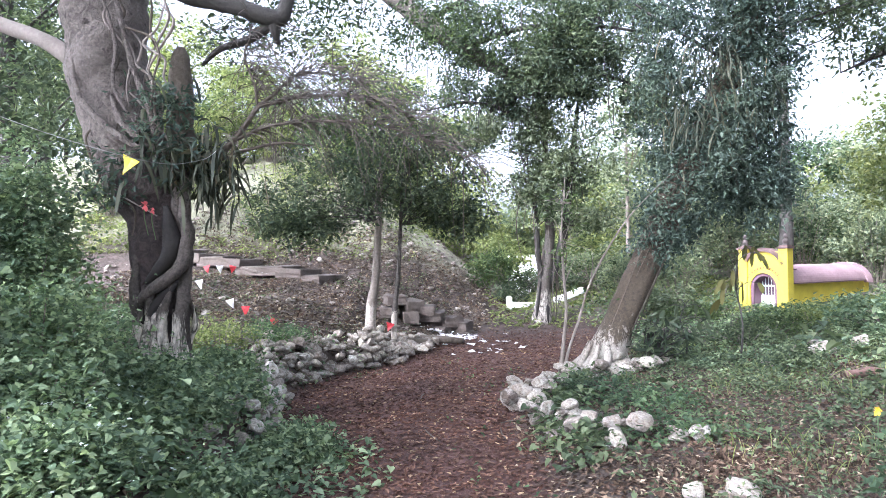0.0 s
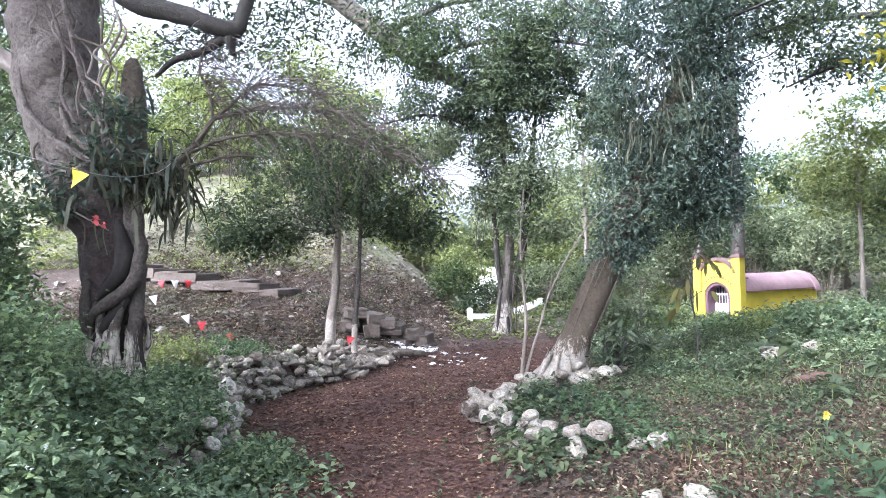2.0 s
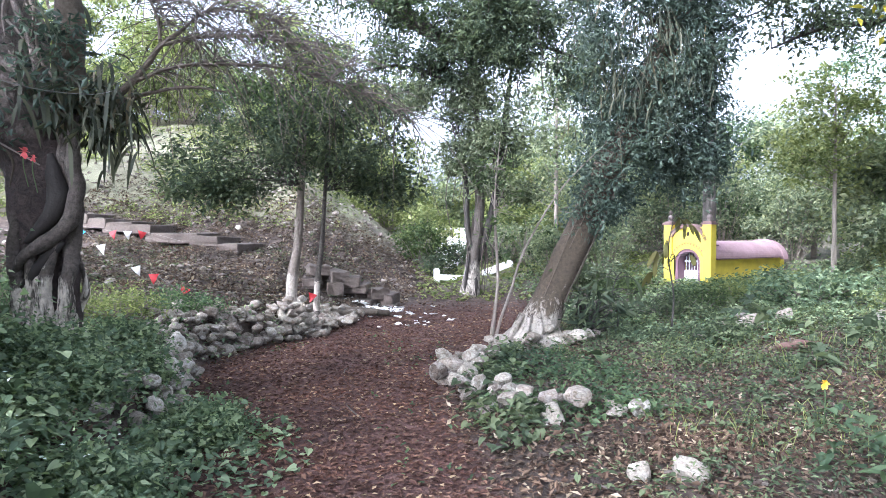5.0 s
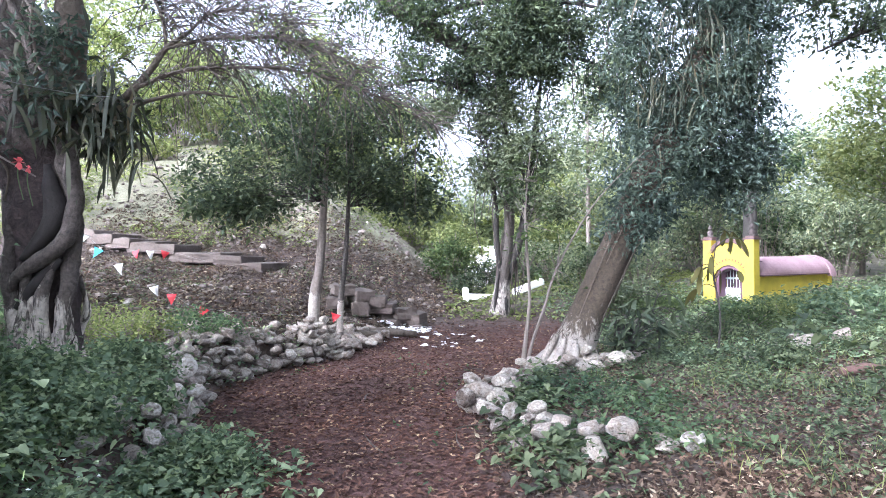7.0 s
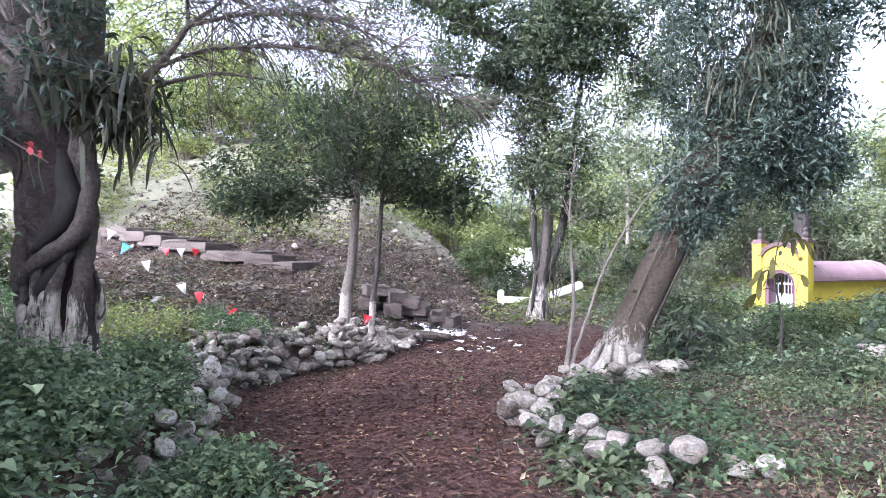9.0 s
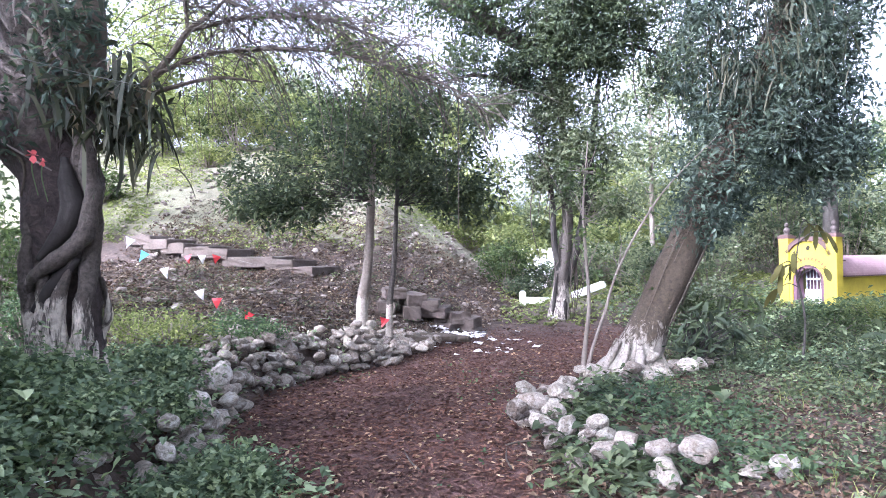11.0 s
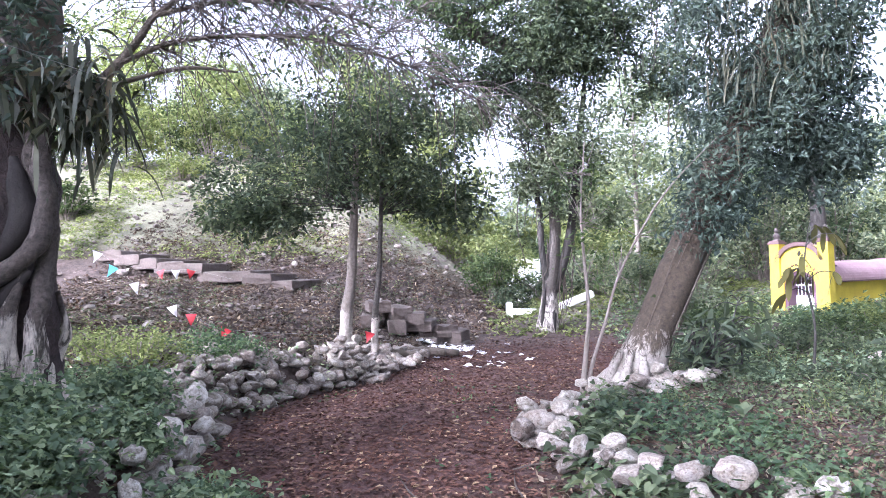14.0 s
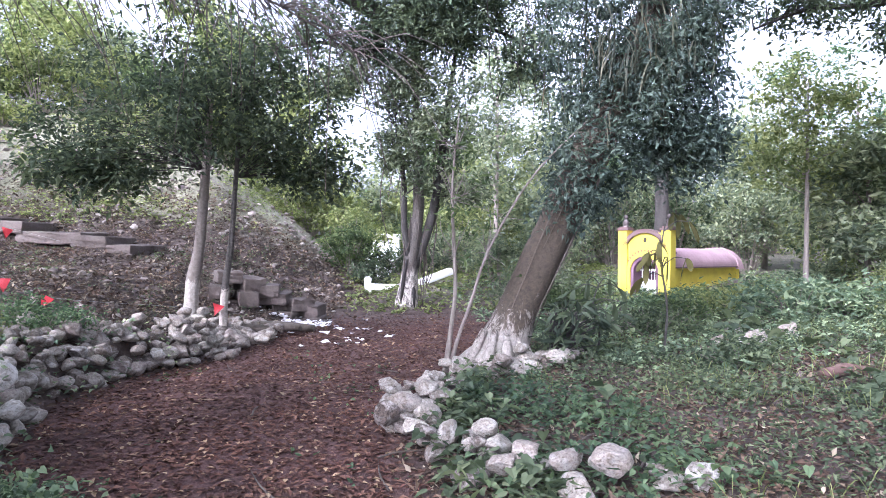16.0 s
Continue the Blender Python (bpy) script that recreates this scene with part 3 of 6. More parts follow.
for q in ((1.47, 6.1, 0.05, 0.12), (1.28, 6.86, 0.12, 0.17), (1.02, 7.35, 0.12, 0.2), (0.98, 7.95, 0.14, 0.2), (1.32, 7.15, 0.08, 0.13), (0.9, 8.4, 0.12, 0.17), (2.14, 9.85, 0.10, 0.21), (1.7, 9.95, 0.1, 0.17), (2.8, 9.9, 0.14, 0.2),
          (2.45, 10.05, 0.28, 0.15), (3.0, 10.1, 0.15, 0.2), (1.5, 9.35, 0.08, 0.13)):
    stone(border, (q[0], q[1], q[2] * 0.9 + float(ground_at(q[0], q[1])) + 0.02), q[3] * 0.66, WHITE_STONES)
for q in along([(1.65, 10.05), (2.1, 10.0), (2.6, 10.05), (3.1, 10.25), (3.3, 10.6)], 0.055, 0.09):
    stone(border, (q[0], q[1], float(ground_at(q[0], q[1])) + 0.06 + 0.10 * rng.uniform()), 0.06 + 0.08 * rng.uniform() ** 1.6, WHITE_STONES if rng.uniform() < 0.5 else STONES)
for x0, y0, size, kind in ((2.07, 6.12, 0.10, WHITE_STONES), (2.24, 6.1, 0.145, BIG_STONES), (2.1, 6.3, 0.09, STONES), (1.72, 4.7, 0.11, WHITE_STONES), (2.0, 4.6, 0.12, WHITE_STONES), (5.5, 10.2, 0.2, WHITE_STONES), (5.75, 10.9, 0.22, WHITE_STONES), (5.2, 10.5, 0.12, STONES), (6.3, 10.6, 0.2, STONES), (7.2, 9.6, 0.22, WHITE_STONES)):
    ob = stone(None, (x0, y0, float(ground_at(x0, y0)) + size * 0.45), size, kind)
    ob.name = "boulder"
    tagged(ob, "rounded pale boulder lying among low plants", "boulder", "loose boulders")
hill_stones = tagged(new("hillside_stones"), "scattered pale stones on the bare hillside", "stones")
x, y = scatter(1000, -10, 1.5, 13.0, 27, lambda x, y: np.where(np.interp(y, LEFT_Y, LEFT_X) - x > 0.1, 0.42, 0))
for a, b in zip(x, y):
    stone(hill_stones, (a, b, float(ground_at(a, b)) + 0.02), rng.uniform(0.03, 0.05 + 0.10 * rng.uniform() ** 2), WHITE_STONES if rng.uniform() < 0.2 else STONES)


def rubble(name, label, x, y, low, high, material, seed, sink=0.1):
    """Many small angular stones in one mesh."""
    r = np.random.default_rng(seed)
    g = Geo()
    bm = bmesh.new()
    bmesh.ops.create_icosphere(bm, subdivisions=1, radius=1.0)
    base = np.array([q.co for q in bm.verts])
    tris = np.array([[q.index for q in f.verts] for f in bm.faces])
    bm.free()
    ground_p = on_ground(x, y)
    for p in ground_p:
        size = low + (high - low) * r.uniform() ** 3
        v = base * r.uniform(0.6, 1.25, (len(base), 1)) * r.uniform(0.6, 1.2, 3) * (1, 1, 0.7)
        a = r.uniform(0, 6.28)
        v = v @ np.array(((math.cos(a), math.sin(a), 0), (-math.sin(a), math.cos(a), 0), (0, 0, 1)))
        g.add(p + (0, 0, size * (0.4 - sink)) + v * size, tris)
    return tagged(part(name, g, material), label, "rubble", kind="stuff")


M_RUBBLE = rough_mat("earthy_rubble", [(0.3, (0.09, 0.07, 0.055)), (0.5, (0.15, 0.12, 0.098)), (0.72, (0.33, 0.29, 0.25))], [(0.35, (0.07, 0.05, 0.04)), (0.65, (0.24, 0.205, 0.175))], 14, 1.1, 0.92, 0.8, 0.03)
rr = np.random.default_rng(91)
x, y = scatter(3600, -9, 2.4, 12.6, 24, lambda x, y: np.where(np.interp(y, LEFT_Y, LEFT_X) - x > 0.15, 0.75, 0), rr)
rubble("hillside_rubble", "small earthy stones strewn over the hillside", x, y, 0.012, 0.085, M_RUBBLE, 92)
x, y = scatter(900, -12, 2.5, 20.5, 29, lambda x, y: np.where(np.interp(y, LEFT_Y, LEFT_X) - x > 0.6, 0.8, 0), rr)
rubble("slope_rubble", "pale stones strewn over the upper slope", x, y, 0.025, 0.13, M_RUBBLE, 93)
x, y = scatter(700, 0.75, 7.5, 4.0, 13.0, lambda x, y: (1 - path_share(x, y)) * 0.35, rr)
rubble("ground_rubble", "small pale stones lying in the leaf litter", x, y, 0.010, 0.045, M_RUBBLE, 94)

# ---------------------------------------------------------------- steps on the hill
def slab(parent, name, size, place, turn, material, r=rng):
    """A worn stone block."""
    bm = bmesh.new()
    bmesh.ops.create_cube(bm, size=1.0)
    bmesh.ops.scale(bm, vec=size, verts=bm.verts)
    bmesh.ops.subdivide_edges(bm, edges=bm.edges, cuts=2, use_grid_fill=True)
    for q in bm.verts:
        q.co += Vector(r.normal(size=3) * 0.012)
    bmesh.ops.bevel(bm, geom=[e for e in bm.edges if e.calc_face_angle(0) > 1.0], offset=0.02, segments=1, affect="EDGES")
    ob = part(name, bm, material, parent)
    ob.matrix_basis = pose(*place, r.uniform(-2, 2), r.uniform(-2, 2), turn)
    return ob


stairs = tagged(new("stone_steps"), "flight of worn earth-brown stone steps climbing the hillside", "steps")
for k in range(9):
    px, py = -3.62 - 0.60 * k, 18.62 + 0.2 * k
    slab(stairs, "step", (0.80, 1.15, 0.26), (px, py - 0.1, float(ground_at(px, py)) - 0.02 + 0.03 * (k % 3)), -24 + 5 * (k % 3), M_BLOCK)
low_stairs = tagged(new("stone_block_stairs"), "short flight of rough stone blocks at the foot of the hill", "steps")
for k in range(6):
    px, py = -1.35 + 0.30 * k, 16.35 + 0.06 * k
    slab(low_stairs, "step", (rng.uniform(0.42, 0.62), 0.7, rng.uniform(0.2, 0.3)), (px + rng.normal() * 0.05, py, 0.86 - 0.14 * k), rng.uniform(-22, 26), M_BLOCK)
    slab(low_stairs, "step", (rng.uniform(0.35, 0.5), 0.55, rng.uniform(0.22, 0.3)), (px - 0.06 + rng.normal() * 0.10, py - 0.16 + rng.normal() * 0.12, 0.58 - 0.13 * k), rng.uniform(-30, 30), M_BLOCK)
for k, (a, b, ln, t) in enumerate(((-0.75, 14.3, 1.5, -12), (-0.4, 14.75, 1.3, -20), (-0.95, 13.9, 0.9, -8))):
    geo = Geo()
    tube(geo, [(-ln / 2, 0, 0), (0, 0.03, 0.02), (ln / 2, -0.02, 0)], [0.075, 0.085, 0.06], 8, 4, 0.18, 5.0, k)
    ob = part("log", geo, M_BARK_LEAN, smooth=True)
    ob.matrix_basis = pose(a, b, float(ground_at(a, b)) + 0.06, 0, 0, t)
    tagged(ob, "weathered brown log lying at the edge of the path", "log", "logs by the path")
geo = Geo()
tube(geo, [(-0.3, 0, 0), (0, 0.03, 0.02), (0.28, -0.02, 0)], [0.05, 0.055, 0.04], 8, 4, 0.2, 7.0)
ob = part("log", geo, M_SOIL_RED, smooth=True)
ob.matrix_basis = pose(4.9, 8.0, float(ground_at(4.9, 8.0)) + 0.05, 0, 0, 8)
tagged(ob, "short reddish log lying among low plants", "log")

# paper scraps beside the path
scraps = tagged(new("paper_scraps"), "torn white paper scraps littering the path edge", "litter")
r2 = np.random.default_rng(3)
for k in range(110):
    if k < 70:
        a, b = -0.05 + r2.normal() * 0.32, 15.6 + r2.normal() * 0.42
        if k < 45:
            b = 15.9 - 0.9 * (a + 0.35) + r2.normal() * 0.16
    else:
        a, b = r2.uniform(-0.6, 1.4), r2.uniform(12.4, 14.9)
        if r2.uniform() < 0.5:
            continue
    bm = bmesh.new()
    bmesh.ops.create_grid(bm, x_segments=2, y_segments=2, size=0.5)
    for q in bm.verts:
        q.co = Vector((q.co.x * r2.uniform(0.7, 1.1), q.co.y * r2.uniform(0.5, 0.9), r2.uniform(0, 0.35)))
    ob = part("paper_scrap", bm, M_PAPER, scraps)
    w = r2.uniform(0.07, 0.19)
    ob.matrix_basis = Matrix.LocRotScale(Vector((a, b, float(ground_at(a, b)) + 0.02)), Euler((0, 0, r2.uniform(0, 6))), Vector((w, w, w)))

# ---------------------------------------------------------------- the shrine
def box_geo(geo, x0, x1, y0, y1, z0, z1):
    v = [(x, y, z) for z in (z0, z1) for y in (y0, y1) for x in (x0, x1)]
    geo.add(v, [(0, 2, 3, 1), (4, 5, 7, 6), (0, 1, 5, 4), (2, 6, 7, 3), (0, 4, 6, 2), (1, 3, 7, 5)])


def arch_band(geo, yc, zc, r0, r1, x0, x1, a0=0.0, a1=math.pi, n=20, rise=1.0):
    """A curved band of rectangular section in the y-z plane, from radius r0 to r1."""
    ang = np.linspace(a0, a1, n + 1)
    v = []
    for a in ang:
        for rad in (r0, r1):
            for x in (x0, x1):
                v.append((x, yc + rad * math.cos(a), zc + rise * rad * math.sin(a)))
    i = np.arange(n) * 4
    geo.add(v, np.c_[i, i + 1, i + 5, i + 4], np.c_[i + 2, i + 6, i + 7, i + 3], np.c_[i, i + 4, i + 6, i + 2], np.c_[i + 1, i + 3, i + 7, i + 5],
            [(0, 2, 3, 1)], [(4 * n, 4 * n + 1, 4 * n + 3, 4 * n + 2)])


def shrine():
    """A small chapel: facade at local x = 0 facing -x, one long side at y = 0 facing -y."""
    base = thing("shrine", (8.32, 17.4, 0.12), "small yellow wayside chapel with a pink barrel roof among bushes", "shrine", turn=32)
    w, ln, eave, rise = 1.15, 3.7, 0.97, 0.42
    g = Geo()
    box_geo(g, 0.12, ln, 0.0, 0.12, -0.3, eave)
    part("side_wall", g, M_YELLOW, base)
    g = Geo()
    box_geo(g, 0.12, ln, w - 0.12, w, -0.3, eave)
    part("side_wall", g, M_YELLOW, base)
    # facade with a round-headed opening
    g = Geo()
    yc, half, spring = w / 2, 0.40, 0.82
    ang = np.linspace(0, math.pi, 19)
    inner = [(yc + half, -0.3)] + [(yc + half * math.cos(a), spring + half * math.sin(a)) for a in ang] + [(yc - half, -0.3)]
    outer = [(w, -0.3)] + [(np.clip(yc + (w / 2) * 1.25 * math.cos(a), 0, w), 1.30 + 0.52 * math.sin(a)) for a in ang] + [(0, -0.3)]
    n = len(inner)
    v = [(x, q[0], q[1]) for x in (0.0, 0.14) for ring in (inner, outer) for q in ring]
    i = np.arange(n - 1)
    g.add(v, np.c_[i, i + 1, n + i + 1, n + i], np.c_[2 * n + i, 3 * n + i, 3 * n + i + 1, 2 * n + i + 1],
          np.c_[n + i, n + i + 1, 3 * n + i + 1, 3 * n + i], np.c_[i, 2 * n + i, 2 * n + i + 1, i + 1])
    part("facade", g, M_YELLOW, base)
    g = Geo()
    arch_band(g, yc, 1.31, 0.50, 0.60, -0.06, 0.2, 0.2, math.pi - 0.2, rise=0.9)
    part("gable_coping", g, M_TRIM, base, "dull pink curved coping")
    g = Geo()
    arch_band(g, yc, spring, half - 0.02, half + 0.07, -0.04, 0.10)
    box_geo(g, -0.04, 0.10, yc - half - 0.07, yc - half + 0.02, -0.3, spring)
    box_geo(g, -0.04, 0.10, yc + half - 0.02, yc + half + 0.07, -0.3, spring)
    part("arch_moulding", g, M_YELLOW, base)
    g = Geo()
    arch_band(g, yc, spring, half - 0.10, half - 0.021, 0.0, 0.34)
    box_geo(g, 0.0, 0.34, yc - half + 0.021, yc - half + 0.10, -0.3, spring)
    box_geo(g, 0.0, 0.34, yc + half - 0.10, yc + half - 0.021, -0.3, spring)
    part("reveal", g, M_PURPLE, base, "purple painted arch reveal")
    door = Geo()
    box_geo(door, 0.30, 0.33, yc - half + 0.1, yc + half - 0.1, -0.25, 0.62)
    door = part("door", door, M_WHITE, base, "white metal door with a barred top")
    for k in range(7):
        g = Geo()
        yy = yc - 0.25 + k * 0.083
        tube(g, [(0.31, yy, 0.62), (0.31, yy, 0.75), (0.31, yy, spring + math.sqrt(max(0.02, 0.30**2 - (yy - yc) ** 2)))], [0.011] * 3, 6, 1)
        part("bar", g, M_WHITE, door)
    g = Geo()
    box_geo(g, 0.295, 0.325, yc - 0.30, yc + 0.30, 0.84, 0.885)
    part("crossbar", g, M_WHITE, door)
    g = Geo()
    box_geo(g, 0.6, 0.7, 0.12, w - 0.12, -0.3, 1.3)
    part("inner_wall", g, M_PURPLE, base)
    for k in range(13):
        a = math.radians(150 - k * 10)
        g = Geo()
        h = 0.032 if k % 3 else 0.02
        c = np.array((yc + 0.515 * math.cos(a), spring + 0.515 * math.sin(a)))
        tang, rad = np.array((-math.sin(a), math.cos(a))), np.array((math.cos(a), math.sin(a)))
        q = [c + s * 0.018 * tang + t * h * rad for s, t in ((-1, -1), (1, -1), (1, 1), (-1, 1))]
        v = [(x, *p) for x in (-0.012, 0.004) for p in q]
        g.add(v, [(0, 1, 2, 3), (7, 6, 5, 4), (0, 4, 5, 1), (1, 5, 6, 2), (2, 6, 7, 3), (3, 7, 4, 0)])
        part("inscription_bar", g, M_LETTER, base, "worn brown lettering")
    # dark disc on the facade, painted as the shade inside a vent
    g = Geo()
    tube(g, [(-0.012, yc, 1.585), (0.02, yc, 1.585)], [0.06, 0.06], 14, 1, flat=0.65)
    part("vent", g, M_HOLLOW_SHADE, base, "oval vent, its inner shade painted as a dark disc")
    for k, yy in enumerate((0.0, w)):
        g = Geo()
        box_geo(g, -0.06, 0.18, yy - 0.12, yy + 0.12, -0.3, 1.82)
        pil = part("pillar", g, M_YELLOW, base)
        g = Geo()
        box_geo(g, -0.09, 0.21, yy - 0.15, yy + 0.15, 1.82, 1.87)
        box_geo(g, -0.05, 0.17, yy - 0.11, yy + 0.11, 1.87, 1.91)
        part("cap", g, M_TRIM, pil, "dull red moulded cap")
        g = Geo()
        tube(g, [(0.07, yy, 1.90), (0.07, yy, 1.94), (0.07, yy, 2.02), (0.07, yy, 2.09), (0.07, yy, 2.12), (0.07, yy, 2.17), (0.07, yy, 2.21)], [0.10, 0.06, 0.075, 0.03, 0.05, 0.045, 0.008], 12, 3)
        part("finial", g, M_GREY, pil, "grey turned stone finial", smooth=True)
    g = Geo()
    ang = np.linspace(-0.02, math.pi + 0.02, 25)
    v = [(x, yc + (w / 2 + 0.07 - dd) * math.cos(a), eave - 0.02 + (rise + 0.03 - dd) * math.sin(a)) for x in (0.14, ln + 0.05) for dd in (0.0, 0.06) for a in ang]
    m = len(ang)
    i = np.arange(m - 1)
    g.add(v, np.c_[i, i + 1, 2 * m + i + 1, 2 * m + i], np.c_[m + i, 3 * m + i, 3 * m + i + 1, m + i + 1], np.c_[i, m + i, m + i + 1, i + 1],
          np.c_[2 * m + i, 2 * m + i + 1, 3 * m + i + 1, 3 * m + i], [(0, 2 * m, 3 * m, m)], [(m - 1, 2 * m - 1, 4 * m - 1, 3 * m - 1)])
    part("barrel_roof", g, M_PINK, base, "faded pink plastered barrel roof")
    g = Geo()
    box_geo(g, 0.2, ln + 0.02, -0.09, -0.015, eave - 0.05, eave - 0.02)
    part("eave_moulding", g, M_TRIM, base, "dark red eave moulding")
    g = Geo()
    arch_band(g, yc, eave - 0.1, 0.0, w / 2 + 0.02, ln - 0.06, ln + 0.12, rise=0.80)
    box_geo(g, ln - 0.06, ln + 0.12, -0.02, w + 0.02, -0.3, eave - 0.1)
    part("rear_wall", g, M_YELLOW, base)
    g = Geo()
    arch_band(g, yc, eave - 0.1, w / 2 + 0.02, w / 2 + 0.12, ln - 0.1, ln + 0.16, rise=0.82)
    part("rear_coping", g, M_PINK, base, "pink curved rear coping")
    return base


shrine()

# low white parapets by the water channel and the white wall behind
for place, size, turn, lean in (((2.1, 20.2, 0.30), (0.9, 0.2, 0.16), -6, 2), ((3.35, 20.1, 0.42), (0.95, 0.22, 0.18), 12, -19)):
    bm = bmesh.new()
    bmesh.ops.create_cube(bm, size=1.0)
    bmesh.ops.scale(bm, vec=size, verts=bm.verts)
    bmesh.ops.bevel(bm, geom=list(bm.edges), offset=0.03, segments=2, affect="EDGES")
    ob = part("parapet", bm, M_WHITE_WALL)
    ob.matrix_basis = pose(place[0], place[1], float(ground_at(*place[:2])) + (0.08 if lean > 0 else 0.18), 0, lean, turn)
    tagged(ob, "low white plastered parapet beside the grass", "parapet", "white parapets")
bm = bmesh.new()
bmesh.ops.create_cube(bm, size=1.0)
bmesh.ops.scale(bm, vec=(0.16, 0.2, 0.45), verts=bm.verts)
bmesh.ops.bevel(bm, geom=list(bm.edges), offset=0.03, segments=2, affect="EDGES")
ob = part("post", bm, M_WHITE_WALL)
ob.matrix_basis = pose(1.62, 20.3, float(ground_at(1.62, 20.3)) + 0.22, 0, 0, 5)
tagged(ob, "short white plastered post", "post")
bm = bmesh.new()
bmesh.ops.create_cube(bm, size=1.0)
bmesh.ops.scale(bm, vec=(1.25, 0.25, 1.55), verts=bm.verts)
bmesh.ops.bevel(bm, geom=list(bm.edges), offset=0.02, segments=1, affect="EDGES")
ob = part("white_wall", bm, M_WHITE_WALL)
ob.matrix_basis = pose(2.75, 27.2, 1.15, 0, 0, -20)
tagged(ob, "white plastered wall bright behind bushes", "wall")


# ---------------------------------------------------------------- the great fig
def fig_tree():
    base = thing("fig_tree", (0, 0, 0), "huge old fig with fused grey trunk, hollow and air roots", "tree")
    g = Geo()
    z0 = float(ground_at(-3.0, 7.0)) - 0.1
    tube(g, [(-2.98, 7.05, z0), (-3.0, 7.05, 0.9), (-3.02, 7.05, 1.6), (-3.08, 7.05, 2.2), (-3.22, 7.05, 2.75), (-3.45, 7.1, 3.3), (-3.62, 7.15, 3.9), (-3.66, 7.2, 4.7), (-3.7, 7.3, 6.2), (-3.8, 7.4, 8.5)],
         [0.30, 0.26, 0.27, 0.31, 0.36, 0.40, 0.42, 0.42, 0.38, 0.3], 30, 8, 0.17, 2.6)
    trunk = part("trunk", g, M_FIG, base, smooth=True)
    # flared, limewashed root foot
    g = Geo()
    r = np.random.default_rng(11)
    for k in range(11):
        a = -3.1 + k * 0.33
        dx, dy = math.cos(a), math.sin(a)
        hi = r.uniform(1.25, 1.65)
        sway = r.normal() * 0.05
        tube(g, [(-2.97 + 0.22 * dx, 7.05 + 0.26 * dy, hi), (-2.98 + (0.25 + sway) * dx, 7.05 + 0.32 * dy, hi - 0.3), (-2.99 + 0.23 * dx, 7.05 + 0.34 * dy, 0.85), (-3.0 + (0.30 + sway) * dx, 7.05 + 0.45 * dy, z0 - 0.05)],
             [0.02, r.uniform(0.03, 0.05), r.uniform(0.035, 0.06), r.uniform(0.05, 0.08)], 9, 7, 0.35, 7.0, k)
    part("root_foot", g, M_LIMED_FIG, base, "root foot with worn limewash", True)
    # strangling roots
    for k, (pts, rad) in enumerate((
        ([(-2.64, 6.9, 2.8), (-2.61, 6.74, 2.4), (-2.59, 6.66, 2.05), (-2.65, 6.64, 1.75), (-2.8, 6.62, 1.6), (-3.0, 6.62, 1.47), (-3.14, 6.7, 1.3)], [0.05, 0.075, 0.085, 0.085, 0.08, 0.065, 0.04]),
        ([(-2.75, 6.9, 2.7), (-2.68, 6.8, 2.3), (-2.66, 6.8, 1.8), (-2.68, 6.72, 1.35), (-2.73, 6.7, 0.95), (-2.78, 6.66, 0.6)], [0.08, 0.09, 0.09, 0.085, 0.075, 0.09]),
        ([(-2.74, 6.66, 1.6), (-2.83, 6.62, 1.3), (-2.87, 6.62, 1.0), (-2.92, 6.58, 0.6)], [0.03, 0.06, 0.065, 0.08]),
        ([(-3.0, 6.66, 1.4), (-3.0, 6.64, 1.15), (-3.04, 6.62, 0.9), (-3.06, 6.58, 0.6)], [0.02, 0.05, 0.055, 0.07]),
        ([(-3.35, 6.75, 3.5), (-3.2, 6.64, 3.2), (-2.95, 6.66, 3.0), (-2.75, 6.75, 2.85)], [0.025, 0.04, 0.05, 0.04]),
        ([(-3.75, 6.78, 3.95), (-3.7, 6.72, 3.6), (-3.5, 6.66, 3.3), (-3.2, 6.62, 3.05), (-2.95, 6.64, 2.9)], [0.025, 0.03, 0.035, 0.035, 0.03]),
        ([(-3.3, 6.7, 4.6), (-3.2, 6.72, 4.1), (-3.1, 6.74, 3.7), (-2.95, 6.76, 3.3), (-2.85, 6.74, 2.8)], [0.03, 0.035, 0.04, 0.045, 0.05]),
        ([(-3.4, 6.66, 4.5), (-3.28, 6.7, 4.0), (-3.3, 6.68, 3.6), (-3.15, 6.66, 3.3)], [0.02, 0.028, 0.025, 0.02]),
        ([(-3.12, 6.72, 1.9), (-3.16, 6.72, 1.5), (-3.12, 6.70, 1.2), (-3.04, 6.70, 0.8)], [0.05, 0.07, 0.07, 0.06]),
    )):
        g = Geo()
        pts = [(x0 - 0.04, y0 + 0.10 * (z1 < 2.2), z1) for x0, y0, z1 in pts]
        tube(g, pts, [0.8 * q for q in rad], 12, 8, 0.26, 8.0, k)
        part("clinging_root", g, M_LIMED_FIG if k in (0, 1, 2, 3, 8) else M_FIG, base, smooth=True)
    for k in range(16):
        s = np.array((r.uniform(-3.5, -2.75), 6.78, r.uniform(3.2, 4.8)))
        g = Geo()
        pts = [s]
        for _ in range(5):
            pts.append(pts[-1] + (r.normal() * 0.11 + 0.04, r.normal() * 0.02 - 0.012, -r.uniform(0.14, 0.3)))
        tube(g, pts, [0.008, 0.012, 0.015, 0.014, 0.011, 0.007], 6, 5, 0.2, 9.0, k)
        part("air_root", g, M_BARK_LEAN if k % 2 else M_BARK_FIG, base, smooth=True)
    # solid dark swellings on the trunk, painted as the shade in a hollow
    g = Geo()
